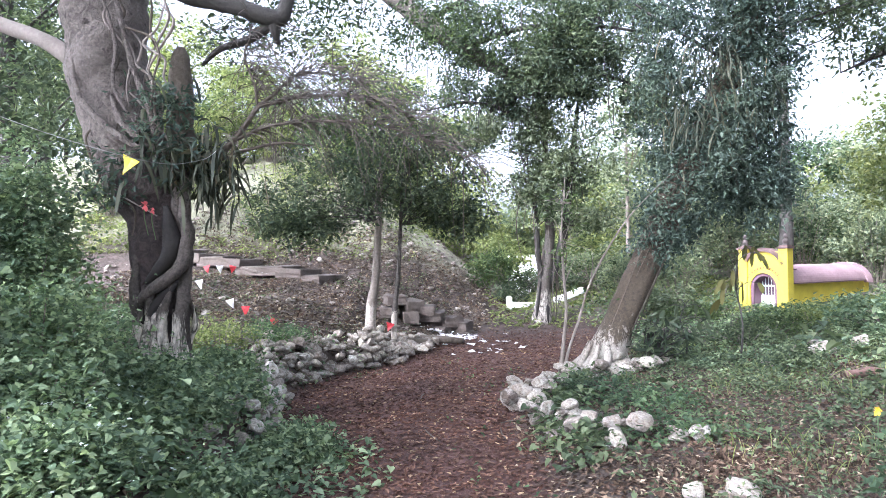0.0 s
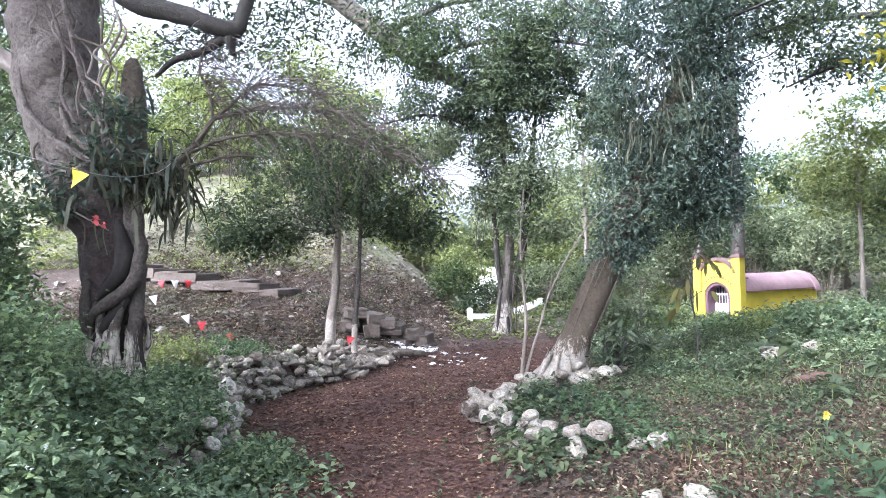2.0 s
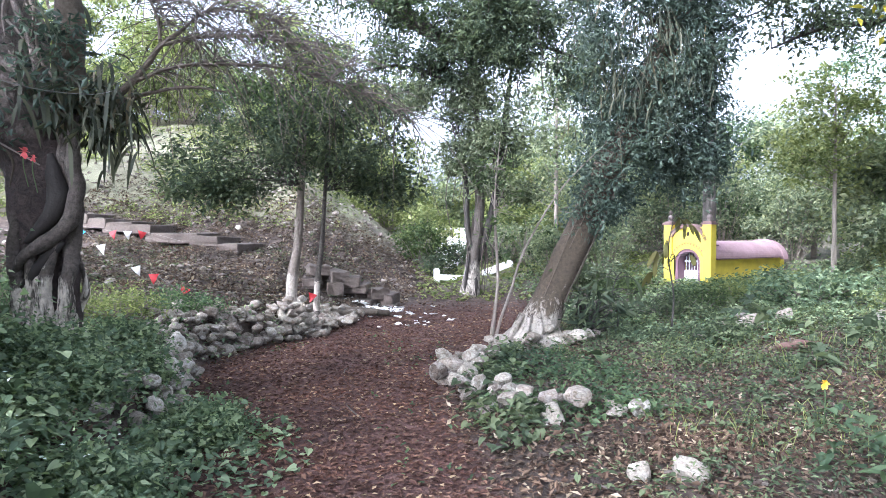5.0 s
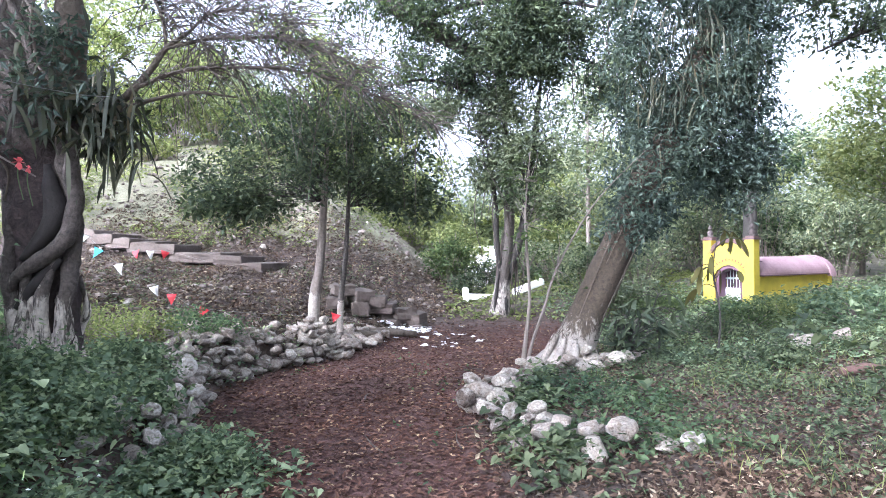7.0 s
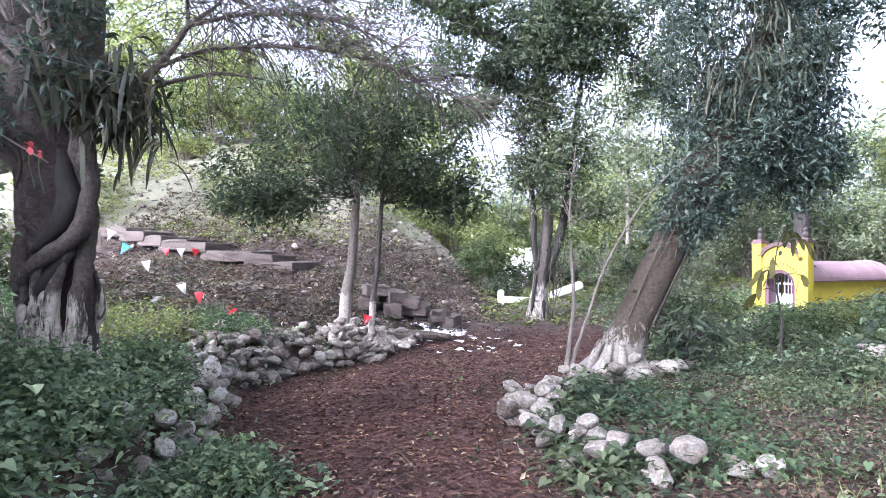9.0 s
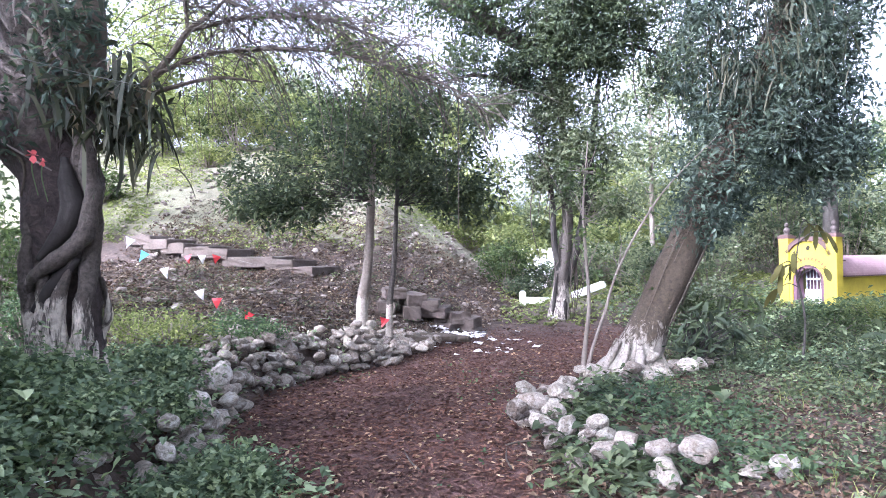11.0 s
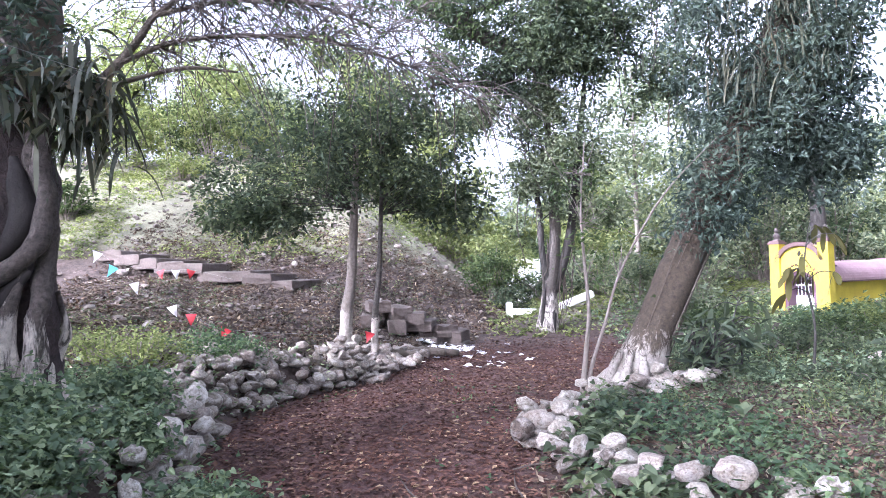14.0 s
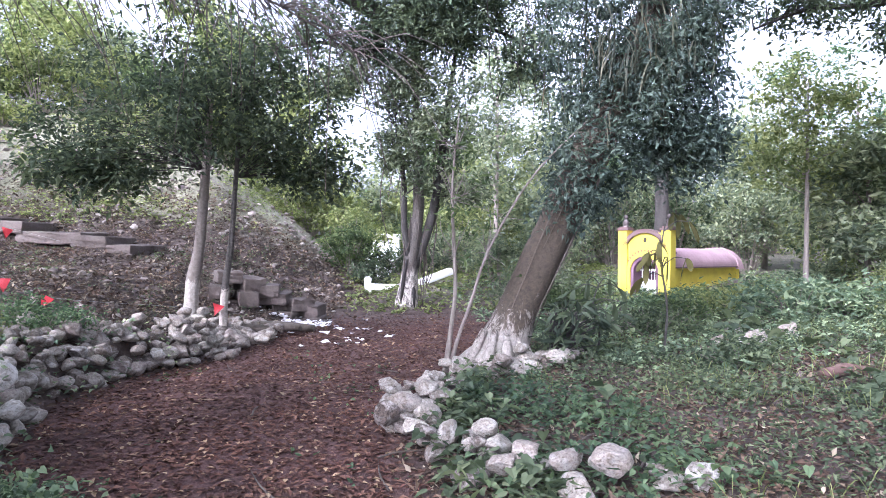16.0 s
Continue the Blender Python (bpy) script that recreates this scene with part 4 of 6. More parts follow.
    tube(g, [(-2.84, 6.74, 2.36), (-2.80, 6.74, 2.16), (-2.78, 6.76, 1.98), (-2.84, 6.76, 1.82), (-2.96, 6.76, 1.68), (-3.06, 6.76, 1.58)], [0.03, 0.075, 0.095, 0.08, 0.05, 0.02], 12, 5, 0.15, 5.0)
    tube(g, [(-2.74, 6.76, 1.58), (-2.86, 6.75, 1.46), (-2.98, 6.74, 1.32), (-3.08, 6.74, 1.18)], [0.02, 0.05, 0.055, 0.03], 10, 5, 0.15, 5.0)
    part("hollow", g, M_HOLLOW_SHADE, base, "raised dark shape painted as the shade of a hollow", True)
    g = Geo()
    tube(g, [(-2.80, 7.0, 2.7), (-2.78, 6.98, 3.1), (-2.76, 6.95, 3.6), (-2.75, 6.92, 3.9), (-2.74, 6.92, 4.02)], [0.2, 0.155, 0.125, 0.095, 0.045], 12, 5, 0.16, 4.0)
    part("broken_limb", g, M_BARK_LEAN, base, smooth=True)
    g = Geo()
    tube(g, [(-3.95, 7.2, 3.95), (-4.4, 7.3, 4.25), (-5.0, 7.4, 4.5), (-6.5, 7.6, 5.2)], [0.1, 0.09, 0.085, 0.06], 10, 5, 0.06)
    part("limb", g, M_BARK_FIG, base, smooth=True)
    g = Geo()
    tube(g, [(-3.5, 7.3, 5.6), (-2.9, 7.05, 4.75), (-2.3, 6.95, 4.5), (-1.95, 6.92, 4.36), (-1.7, 6.95, 4.32), (-1.62, 7.0, 4.6), (-1.45, 7.1, 5.1)], [0.16, 0.12, 0.10, 0.09, 0.085, 0.07, 0.06], 10, 5, 0.2, 6.0)
    tube(g, [(-1.78, 6.95, 4.34), (-1.76, 6.95, 4.18), (-1.74, 6.97, 4.05)], [0.06, 0.055, 0.02], 8, 4, 0.25, 7.0)
    tube(g, [(-1.74, 6.95, 4.28), (-2.05, 7.0, 4.12), (-2.4, 7.1, 4.05), (-2.6, 7.15, 3.9)], [0.05, 0.045, 0.035, 0.02], 8, 4, 0.1, 7.0)
    part("limb", g, M_BARK_DARK, base, "dark crooked upper limb", True)
    # the low limb that reaches out over the path, ending in grey twigs
    limb = Geo()
    paths = [
        ([(-2.66, 6.95, 2.75), (-2.45, 6.95, 2.85), (-2.28, 6.95, 2.98), (-2.1, 6.98, 3.2), (-1.97, 7.0, 3.4), (-1.8, 7.05, 3.55)], [0.075, 0.062, 0.052, 0.042, 0.034, 0.026]),
        ([(-2.22, 6.95, 3.04), (-1.85, 7.0, 3.2), (-1.4, 7.05, 3.25), (-0.9, 7.1, 3.24), (-0.3, 7.2, 3.1), (0.35, 7.3, 2.8)], [0.028, 0.025, 0.021, 0.017, 0.012, 0.006]),
        ([(-1.97, 7.0, 3.4), (-1.6, 7.05, 3.5), (-1.2, 7.1, 3.53), (-0.85, 7.15, 3.5), (-0.3, 7.2, 3.3)], [0.026, 0.021, 0.016, 0.012, 0.005]),
        ([(-1.97, 7.0, 3.4), (-2.0, 7.0, 3.65), (-2.1, 7.0, 3.95), (-2.0, 7.0, 4.3)], [0.024, 0.02, 0.015, 0.008]),
        ([(-1.8, 7.05, 3.55), (-1.6, 7.1, 3.75), (-1.3, 7.2, 3.8), (-0.95, 7.3, 3.72)], [0.02, 0.016, 0.012, 0.005]),
        ([(-2.35, 6.95, 2.85), (-2.1, 7.0, 2.95), (-1.75, 7.05, 3.03), (-1.4, 7.1, 3.0)], [0.03, 0.025, 0.02, 0.01]),
    ]
    mids = []
    for p, q in paths:
        limb = Geo()
        mids.append(tube(limb, p, [0.72 * e for e in q], 8, 4, 0.12, 8.0))
        part("limb", limb, M_BARK_LEAN, base, "grey crooked low limb", True)
    tw = Geo()
    spots = np.concatenate([m[2:] for m in mids[1:5]])
    for _ in range(620):
        s = spots[r.integers(len(spots))]
        d = unit(np.array([[r.normal() * 0.7 + 0.55, r.normal() * 0.7, r.normal() * 0.45 - 0.12]]))[0]
        ln = r.uniform(0.25, 1.0)
        e = s + d * ln
        e[2] -= 0.25 * ln
        m = s + d * ln * 0.5 + np.array((0, 0, 0.06 * ln))
        tube(tw, [s, m, e], [0.005, 0.004, 0.002], 3, 2)
    tagged(part("twig_tangle", tw, M_TWIG, base, "fine bare grey twigs"), kind="stuff")
    lv = Geo()
    p, _ = clumps((-0.8, 7.3, 3.25), (1.2, 0.7, 0.45), 110, 7, 0.14, r)
    leaves(lv, p, 0.06, 0.35, 0.2, 0.5, r=r)
    part("sparse_leaves", lv, M_LEAF_MID, base)
    # strap-leaved epiphytes round the fork
    ep = Geo()
    c = np.concatenate([r.normal(size=(60, 3)) * (0.26, 0.14, 0.2) + (-2.62, 6.8, 2.95), r.normal(size=(40, 3)) * (0.14, 0.12, 0.14) + (-2.38, 6.82, 2.75), r.normal(size=(26, 3)) * (0.22, 0.06, 0.3) + (-2.95, 6.62, 3.1)])
    way = r.normal(size=(len(c), 3)) * (1.1, 0.7, 0.7) + np.array((0.25, -0.3, 0.1))
    straps(ep, c, way, 0.25, 0.036, 1.0, r, 7)
    tagged(part("epiphyte", ep, M_LEAF_STRAP, base, "clump of hanging pale strap-leaved epiphytes"), kind="stuff")
    hp = Geo()
    c = r.normal(size=(110, 3)) * (0.2, 0.12, 0.16) + (-2.42, 6.85, 2.68)
    straps(hp, c, r.normal(size=(110, 3)) * (0.9, 0.6, 0.5) + np.array((0.2, -0.1, -0.25)), 0.22, 0.03, 0.9, r, 6)
    dl, _ = clumps((-2.52, 6.78, 2.8), (0.34, 0.2, 0.32), 40, 6, 0.09, r, 0.3)
    leaves(hp, dl, 0.17, 0.3, 0.2, 0.9, r=r)
    tagged(part("hanging_leaf_mass", hp, M_LEAF_STRAP, base, "dry hanging strap leaves"), kind="stuff")
    bl = Geo()
    p, _ = clumps((-2.8, 6.72, 3.15), (0.38, 0.25, 0.55), 60, 12, 0.1, r)
    leaves(bl, p, 0.09, 0.4, 0.3, 0.3, r=r)
    p, _ = clumps((-3.4, 6.6, 2.6), (0.3, 0.2, 0.35), 26, 12, 0.1, r)
    leaves(bl, p, 0.09, 0.4, 0.4, 0.2, r=r)
    part("climbing_leaves", bl, M_LEAF_IVY, base)
    cr = Geo()
    p, c = clumps((-4.5, 8.0, 9.0), (4.5, 4.5, 2.2), 150, 90, 0.45, r, 0.2)
    leaves(cr, p, 0.13, 0.45, 0.4, 0.2, r=r)
    for cc, ss, nn in (((-1.5, 9.5, 5.6), (1.6, 1.2, 0.6), 54), ((-2.6, 9.0, 4.9), (1.0, 1.0, 0.5), 26), ((0.6, 10.5, 6.4), (1.6, 1.2, 0.6), 40), ((-5.4, 9.0, 4.6), (1.2, 1.2, 1.0), 50)):
        p, _ = clumps(cc, ss, nn, 26, 0.2, r, 0.1)
        leaves(cr, p, 0.085, 0.45, 0.4, 0.3, r=r)
    part("crown", cr, M_LEAF_DARK, base)
    sp = Geo()
    for cc, ss, nn in (((-1.7, 10.5, 5.2), (2.1, 1.2, 0.8), 100), ((0.4, 11.5, 5.7), (1.6, 1.0, 0.7), 60)):
        p, _ = clumps(cc, ss, nn, 15, 0.2, r, 0.1)
        leaves(sp, p, 0.08, 0.45, 0.4, 0.3, r=r)
    part("sparse_crown", sp, M_LEAF_MID, base, "sparse yellow-green outer leaves")
    br = Geo()
    twigs(br, np.array([(-3.8, 7.4, 8.5), (-3.7, 7.3, 6.5)]), c[::6], 0.06, r)
    tagged(part("branching", br, M_BARK_FIG, base), kind="stuff")


fig_tree()


# ---------------------------------------------------------------- the leaning tree
def leaning_tree():
    base = thing("leaning_tree", (0, 0, 0), "thick leaning tree with limewashed foot, smothered in dark creeper", "tree")
    r = np.random.default_rng(21)
    line = [(2.2, 10.56, -0.05), (2.38, 10.56, 0.25), (2.66, 10.56, 0.95), (3.06, 10.56, 1.8), (3.45, 10.58, 2.65), (3.95, 10.65, 3.6), (4.5, 10.8, 4.8), (5.0, 11.0, 6.2), (5.3, 11.2, 8.0)]
    rad = [0.42, 0.31, 0.235, 0.235, 0.225, 0.22, 0.2, 0.17, 0.12]
    g = Geo()
    mid = tube(g, line, rad, 20, 8, 0.09, 3.0)
    part("trunk", g, M_LIMED_LEAN, base, smooth=True)
    for k in range(7):
        g = Geo()
        a = -2.6 + k * 0.55
        dx, dy = math.cos(a), math.sin(a)
        tube(g, [(2.33 + 0.25 * dx, 10.56 + 0.25 * dy, 0.5), (2.28 + 0.42 * dx, 10.56 + 0.42 * dy, 0.16), (2.25 + 0.6 * dx, 10.56 + 0.6 * dy, 0.0)], [0.04, 0.06, 0.03], 8, 4, 0.25, 5, k)
        part("root", g, M_LIMED_LEAN, base, smooth=True)
    # creepers hanging along the trunk
    for k in range(9):
        g = Geo()
        i = r.integers(8, len(mid) - 14)
        a = r.uniform(-2.6, 0.2)
        off = np.array((math.cos(a), math.sin(a), 0)) * 0.3
        s = mid[i + 12] + off * 0.9
        tube(g, [s, mid[i + 6] + off * 1.05, mid[i] + off * 0.95 - (0, 0, 0.05), mid[max(i - 8, 2)] + off * 0.9], [0.008, 0.010, 0.009, 0.005], 5, 4, 0.3, 9.0)
        part("creeper_stem", g, M_BARK_LEAN, base)
    ivy = Geo()
    for t in range(26, len(mid)):
        z = mid[t][2]
        if z < 2.0 or t % 2:
            continue
        grow = smooth01(np.array((z - 2.0) / 1.2))
        p, _ = clumps(mid[t] + (0.12 * grow, -0.1, -0.05), (0.35 + 0.55 * grow, 0.5 + 0.3 * grow, 0.35), 34, 26, 0.12, r, 0.5)
        leaves(ivy, p, 0.088, 0.42, 0.25, 0.55, r=r)
    for c, s, n in (((4.4, 10.5, 3.3), (0.85, 0.7, 0.95), 120), ((4.75, 10.6, 2.7), (0.5, 0.5, 0.55), 46), ((4.9, 10.7, 4.5), (0.65, 0.7, 0.9), 70), ((3.4, 10.6, 4.3), (0.5, 0.6, 1.2), 62), ((5.0, 10.6, 3.2), (0.3, 0.4, 0.75), 24),
                    ((4.1, 10.6, 5.8), (1.4, 1.0, 0.9), 110)):
        p, _ = clumps(c, s, n, 44, 0.15, r, 0.3)
        leaves(ivy, p, 0.092, 0.42, 0.25, 0.6, r=r)
    # long dark leaves drooping out of the creeper
    c, _ = clumps((4.0, 10.3, 4.1), (0.8, 0.5, 1.0), 60, 5, 0.1, r, 0.5)
    dead = Geo()
    straps(dead, c, r.normal(size=(len(c), 3)) * (0.6, 0.4, 0.3) + np.array((0, -0.1, -0.6)), 0.3, 0.026, 0.8, r, 5)
    c = r.normal(size=(90, 3)) * (0.7, 0.4, 0.6) + (4.0, 10.3, 4.2)
    straps(dead, c, r.normal(size=(90, 3)) * (0.5, 0.4, 0.3) + np.array((0, -0.1, -0.6)), 0.3, 0.018, 0.6, r)
    part("creeper", ivy, M_LEAF_IVY, base, "dense dark green creeper")
    part("hanging_leaves", dead, M_LEAF_STRAP, base, "dry hanging leaves")
    cr = Geo()
    lm = Geo()
    ends = []
    for c, s, n in (((5.6, 11.2, 6.6), (1.9, 2.0, 0.9), 80), ((3.6, 10.8, 7.4), (2.0, 2.2, 1.0), 70), ((6.5, 10.9, 6.0), (1.2, 1.2, 0.5), 34)):
        p, cc = clumps(c, s, n, 44, 0.28, r, 0.2)
        leaves(cr, p, 0.10, 0.45, 0.4, 0.25, r=r)
        ends.append(cc[::4])
    twigs(lm, mid[-24:], np.concatenate(ends), 0.03, r)
    part("crown", cr, M_LEAF_DARK, base)
    tagged(part("branching", lm, M_BARK_DARK, base), kind="stuff")
    g = Geo()
    p, c = clumps((3.2, 10.35, 0.55), (0.5, 0.3, 0.38), 44, 7, 0.1, r)
    leaves(g, p, 0.19, 0.3, 0.35, 0.5, r=r)
    sh = thing("shrub", (0, 0, 0), "dark long-leaved shrub against the leaning trunk", "shrub")
    part("foliage", g, M_LEAF_DARK, sh)
    g = Geo()
    for e in c:
        tube(g, [(2.95, 10.45, 0.1), ((2.95 + e[0]) / 2, 10.42, e[2] * 0.7), e], [0.012, 0.01, 0.005], 5, 3)
    tagged(part("stem", g, M_BARK_DARK, sh), kind="stuff")


leaning_tree()


# ---------------------------------------------------------------- other trees in the clearing
def young_trees():
    r = np.random.default_rng(31)
    g0 = float(ground_at(-1.6, 13.2))
    specs = (((-1.6, 13.2), (-1.39, 13.2, 2.8), 0.10, M_LIMED_YOUNG, "slim young tree with limewashed foot and dark spreading crown"),
             ((-1.16, 13.35), (-0.98, 13.35, 2.7), 0.055, M_LIMED_THIN, "thin dark young tree with limewashed foot leaning beside another"))
    for k, ((px, py), top, rad, bark, label) in enumerate(specs):
        base = thing("young_tree", (0, 0, 0), label, "tree", "young trees on the bank")
        z = float(ground_at(px, py)) - 0.05
        g = Geo()
        line = [(px, py, z), (px + 0.03, py, z + 0.8), ((px + top[0]) / 2 + 0.02, py, 1.5), top, (top[0] + 0.05, py, 3.6)]
        mid = tube(g, line, [rad * 1.15, rad, rad * 0.8, rad * 0.6, rad * 0.35], 10, 5, 0.06, 4)
        part("trunk", g, bark, base, smooth=True)
        lv, tw = Geo(), Geo()
        bodies = (((-2.2, 13.1, 3.0), (1.9, 1.2, 0.6), 150), ((-2.9, 12.8, 2.45), (0.9, 0.7, 0.35), 60), ((-1.6, 13.2, 3.8), (1.8, 1.2, 0.7), 120)) if k == 0 else (((-0.4, 13.4, 3.0), (1.2, 1.0, 0.55), 96), ((-0.7, 13.3, 3.9), (1.4, 1.0, 0.7), 90), ((0.2, 13.5, 2.6), (0.7, 0.5, 0.35), 34))
        for c, s, n in bodies:
            p, cc = clumps(c, s, n, 26, 0.16, r, 0.1)
            leaves(lv, p, 0.135 if c[2] < 2.7 else 0.105, 0.42, 0.45, 0.4, r=r)
            twigs(tw, mid[14:], cc[::4], 0.008, r)
        part("crown", lv, M_LEAF_DARK, base)
        tagged(part("branching", tw, M_BARK_DARK, base), kind="stuff")


young_trees()


def far_tree():
    r = np.random.default_rng(41)
    base = thing("channel_tree", (0, 0, 0), "old tree with limewashed hollow foot, hung with vines", "tree")
    z = float(ground_at(2.33, 18.1)) - 0.05
    g = Geo()
    mid = tube(g, [(2.3, 18.1, z), (2.35, 18.1, 0.7), (2.42, 18.1, 1.4), (2.55, 18.1, 2.4), (2.5, 18.1, 3.8), (2.45, 18.1, 5.0), (2.3, 18.0, 6.1), (1.06, 17.8, 6.85), (-0.2, 17.6, 7.6), (-1.4, 17.4, 8.5), (-3.2, 17.0, 9.8)],
               [0.27, 0.20, 0.17, 0.13, 0.09, 0.08, 0.13, 0.19, 0.23, 0.24, 0.22], 14, 6, 0.14, 3)
    part("trunk", g, M_LIMED_FAR, base, smooth=True)
    # dark raised strips: the shade of the split foot painted on
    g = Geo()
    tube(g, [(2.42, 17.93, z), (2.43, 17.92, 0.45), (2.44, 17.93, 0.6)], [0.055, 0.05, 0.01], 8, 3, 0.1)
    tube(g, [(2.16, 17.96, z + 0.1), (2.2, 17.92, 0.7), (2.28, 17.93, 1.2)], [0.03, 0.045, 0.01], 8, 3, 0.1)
    part("hollow", g, M_HOLLOW_SHADE, base, "dark strips painted as the shade of a split foot")
    lm = Geo()
    limbs = [
        ([(2.44, 18.1, 1.0), (2.72, 18.1, 1.7), (2.95, 18.1, 2.6), (3.2, 18.2, 4.5), (3.4, 18.2, 6.0)], [0.13, 0.11, 0.1, 0.08, 0.04]),
        ([(2.38, 18.05, 1.1), (2.22, 18.0, 1.9), (2.2, 18.0, 2.9), (2.0, 18.0, 4.2)], [0.1, 0.075, 0.06, 0.03]),
        ([(1.6, 17.9, 6.6), (2.8, 18.0, 6.7), (4.2, 18.0, 6.5), (5.6, 18.0, 6.0)], [0.07, 0.06, 0.045, 0.02]),
        ([(0.4, 17.7, 7.3), (1.8, 17.6, 7.7), (3.4, 17.4, 7.7), (5.0, 17.2, 7.4)], [0.08, 0.07, 0.05, 0.03]),
        ([(-0.6, 17.5, 7.9), (0.8, 17.2, 8.5), (2.5, 17.0, 8.7)], [0.08, 0.06, 0.04]),
        ([(2.3, 18.1, 5.2), (1.4, 18.0, 5.7), (0.4, 17.9, 5.9), (-0.6, 17.9, 5.7)], [0.08, 0.06, 0.04, 0.02]),
    ]
    spots = [mid[-40:]]
    for p, q in limbs:
        lm = Geo()
        spots.append(tube(lm, p, q, 8, 4, 0.1, 3))
        part("limb", lm, M_BARK_DARK, base, smooth=True)
    spots = np.concatenate(spots)
    lv, top, tw = Geo(), Geo(), Geo()
    for c, s, n in (((0.6, 17.6, 8.6), (2.4, 1.6, 1.1), 50), ((4.0, 17.6, 8.0), (2.6, 1.8, 1.3), 170), ((2.0, 18.0, 6.3), (2.6, 1.4, 1.0), 140), ((3.2, 18.0, 4.4), (1.1, 1.0, 1.2), 60), ((1.0, 18.0, 5.2), (1.4, 1.0, 0.7), 50),
                    ((2.2, 17.9, 3.6), (0.8, 0.6, 1.0), 60), ((2.3, 17.9, 5.2), (0.7, 0.5, 0.9), 50), ((0.2, 17.2, 7.4), (2.0, 0.8, 0.8), 56), ((2.9, 17.5, 7.0), (1.5, 1.0, 1.2), 190), ((-1.0, 17.6, 6.2), (1.8, 1.2, 0.9), 22), ((3.6, 18.1, 2.8), (0.7, 0.7, 0.5), 26), ((5.2, 17.8, 6.0), (1.4, 1.2, 1.2), 60)):
        p, cc = clumps(c, s, int(n * 1.0), 54, 0.20, r, 0.1)
        leaves(top if c[2] > 5.6 else lv, p, 0.13, 0.42, 0.35, 0.4, r=r)
        twigs(tw, spots, cc[::3], 0.018, r)
    part("crown", top, M_LEAF_DARK, base)
    part("lower_foliage", lv, M_LEAF_GREY, base, "loose grey-green lower foliage")
    tagged(part("branching", tw, M_BARK_DARK, base), kind="stuff")
    vn = Geo()
    for _ in range(110):
        s = spots[r.integers(len(spots))] + r.normal(size=3) * 0.1
        ln = r.uniform(0.8, 2.4)
        tube(vn, [s, s + (r.normal() * 0.1, 0, -ln * 0.5), s + (r.normal() * 0.15, 0, -ln)], [0.012, 0.012, 0.006], 4, 3)
    tagged(part("vine_tangle", vn, M_TWIG, base, "hanging grey vines"), kind="stuff")


far_tree()


def sapling():
    r = np.random.default_rng(51)
    base = thing("sapling", (0, 0, 0), "thin twin-stemmed sapling with few leaves beside the path", "tree")
    z = float(ground_at(1.62, 10.35)) - 0.03
    for pts, rad in (([(1.62, 10.3, z), (1.68, 10.3, 0.5), (1.73, 10.3, 1.0), (1.70, 10.3, 1.6), (1.68, 10.3, 2.2), (1.75, 10.3, 3.0)], [0.042, 0.027, 0.023, 0.019, 0.014, 0.006]),
                     ([(1.66, 10.3, z), (1.76, 10.3, 0.4), (1.92, 10.3, 0.85), (2.08, 10.3, 1.35), (2.4, 10.3, 1.95), (2.75, 10.25, 2.45), (3.3, 10.2, 3.0)], [0.036, 0.022, 0.019, 0.016, 0.013, 0.01, 0.005])):
        g = Geo()
        tube(g, pts, rad, 8, 5, 0.08, 6)
        part("stem", g, M_BARK_PALE, base, smooth=True)
    lv, tw = Geo(), Geo()
    for c, s, n in (((1.75, 10.3, 2.6), (0.45, 0.4, 0.5), 22), ((2.1, 10.3, 1.2), (0.3, 0.3, 0.3), 7), ((2.0, 10.3, 1.9), (0.5, 0.4, 0.4), 12), ((1.7, 10.3, 1.75), (0.25, 0.3, 0.3), 8)):
        p, cc = clumps(c, s, n, 8, 0.1, r, 0.1)
        leaves(lv, p, 0.09, 0.42, 0.4, 0.3, r=r)
        twigs(tw, np.array([(1.72, 10.3, 1.4), (1.7, 10.3, 2.0), (2.1, 10.3, 1.4), (1.73, 10.3, 2.6)]), cc, 0.006, r)
    part("leaves", lv, M_LEAF_MID, base)
    tagged(part("twig_tangle", tw, M_BARK_PALE, base), kind="stuff")


sapling()


# ---------------------------------------------------------------- woods around
def wood_tree(name, label, place, height, crown, leaf, material, rad=0.16, n=60, each=40, seed=0, lean=(0, 0), bark=M_BARK_DARK, level=0.4, low=0.45, spread=0.35):
    r = np.random.default_rng(seed)
    x, y = place
    z = float(ground_at(x, y)) - 0.1
    base = thing(name, (x, y, z), label, "tree")
    g = Geo()
    top = (lean[0], lean[1], height)
    mid = tube(g, [(0, 0, 0), (0.1 * lean[0], 0.1 * lean[1], height * 0.3), (0.5 * lean[0], 0.5 * lean[1], height * 0.65), top], [rad * 1.25, rad, rad * 0.75, rad * 0.3], 10, 5, 0.1, 2.0, seed)
    part("trunk", g, bark, base, smooth=True)
    lv, tw = Geo(), Geo()
    bodies = 4
    for k in range(bodies):
        a = seed + k * 2.2
        c = np.array((lean[0] * 0.8 + math.cos(a) * crown * 0.45, lean[1] * 0.8 + math.sin(a) * crown * 0.45, height * (low + 0.12 + (0.95 - low) * (k + 0.5) / bodies)))
        p, cc = clumps(c, (crown * 0.75, crown * 0.75, height * (1 - low) * 0.26), n // bodies, each, spread, r, 0.15)
        leaves(lv, p, leaf, 0.5, level, 0.25, r=r)
        twigs(tw, mid[4:], cc[::4], rad * 0.22, r)
    part("crown", lv, material, base)
    tagged(part("branching", tw, bark, base), kind="stuff")
    return base


rw = np.random.default_rng(61)
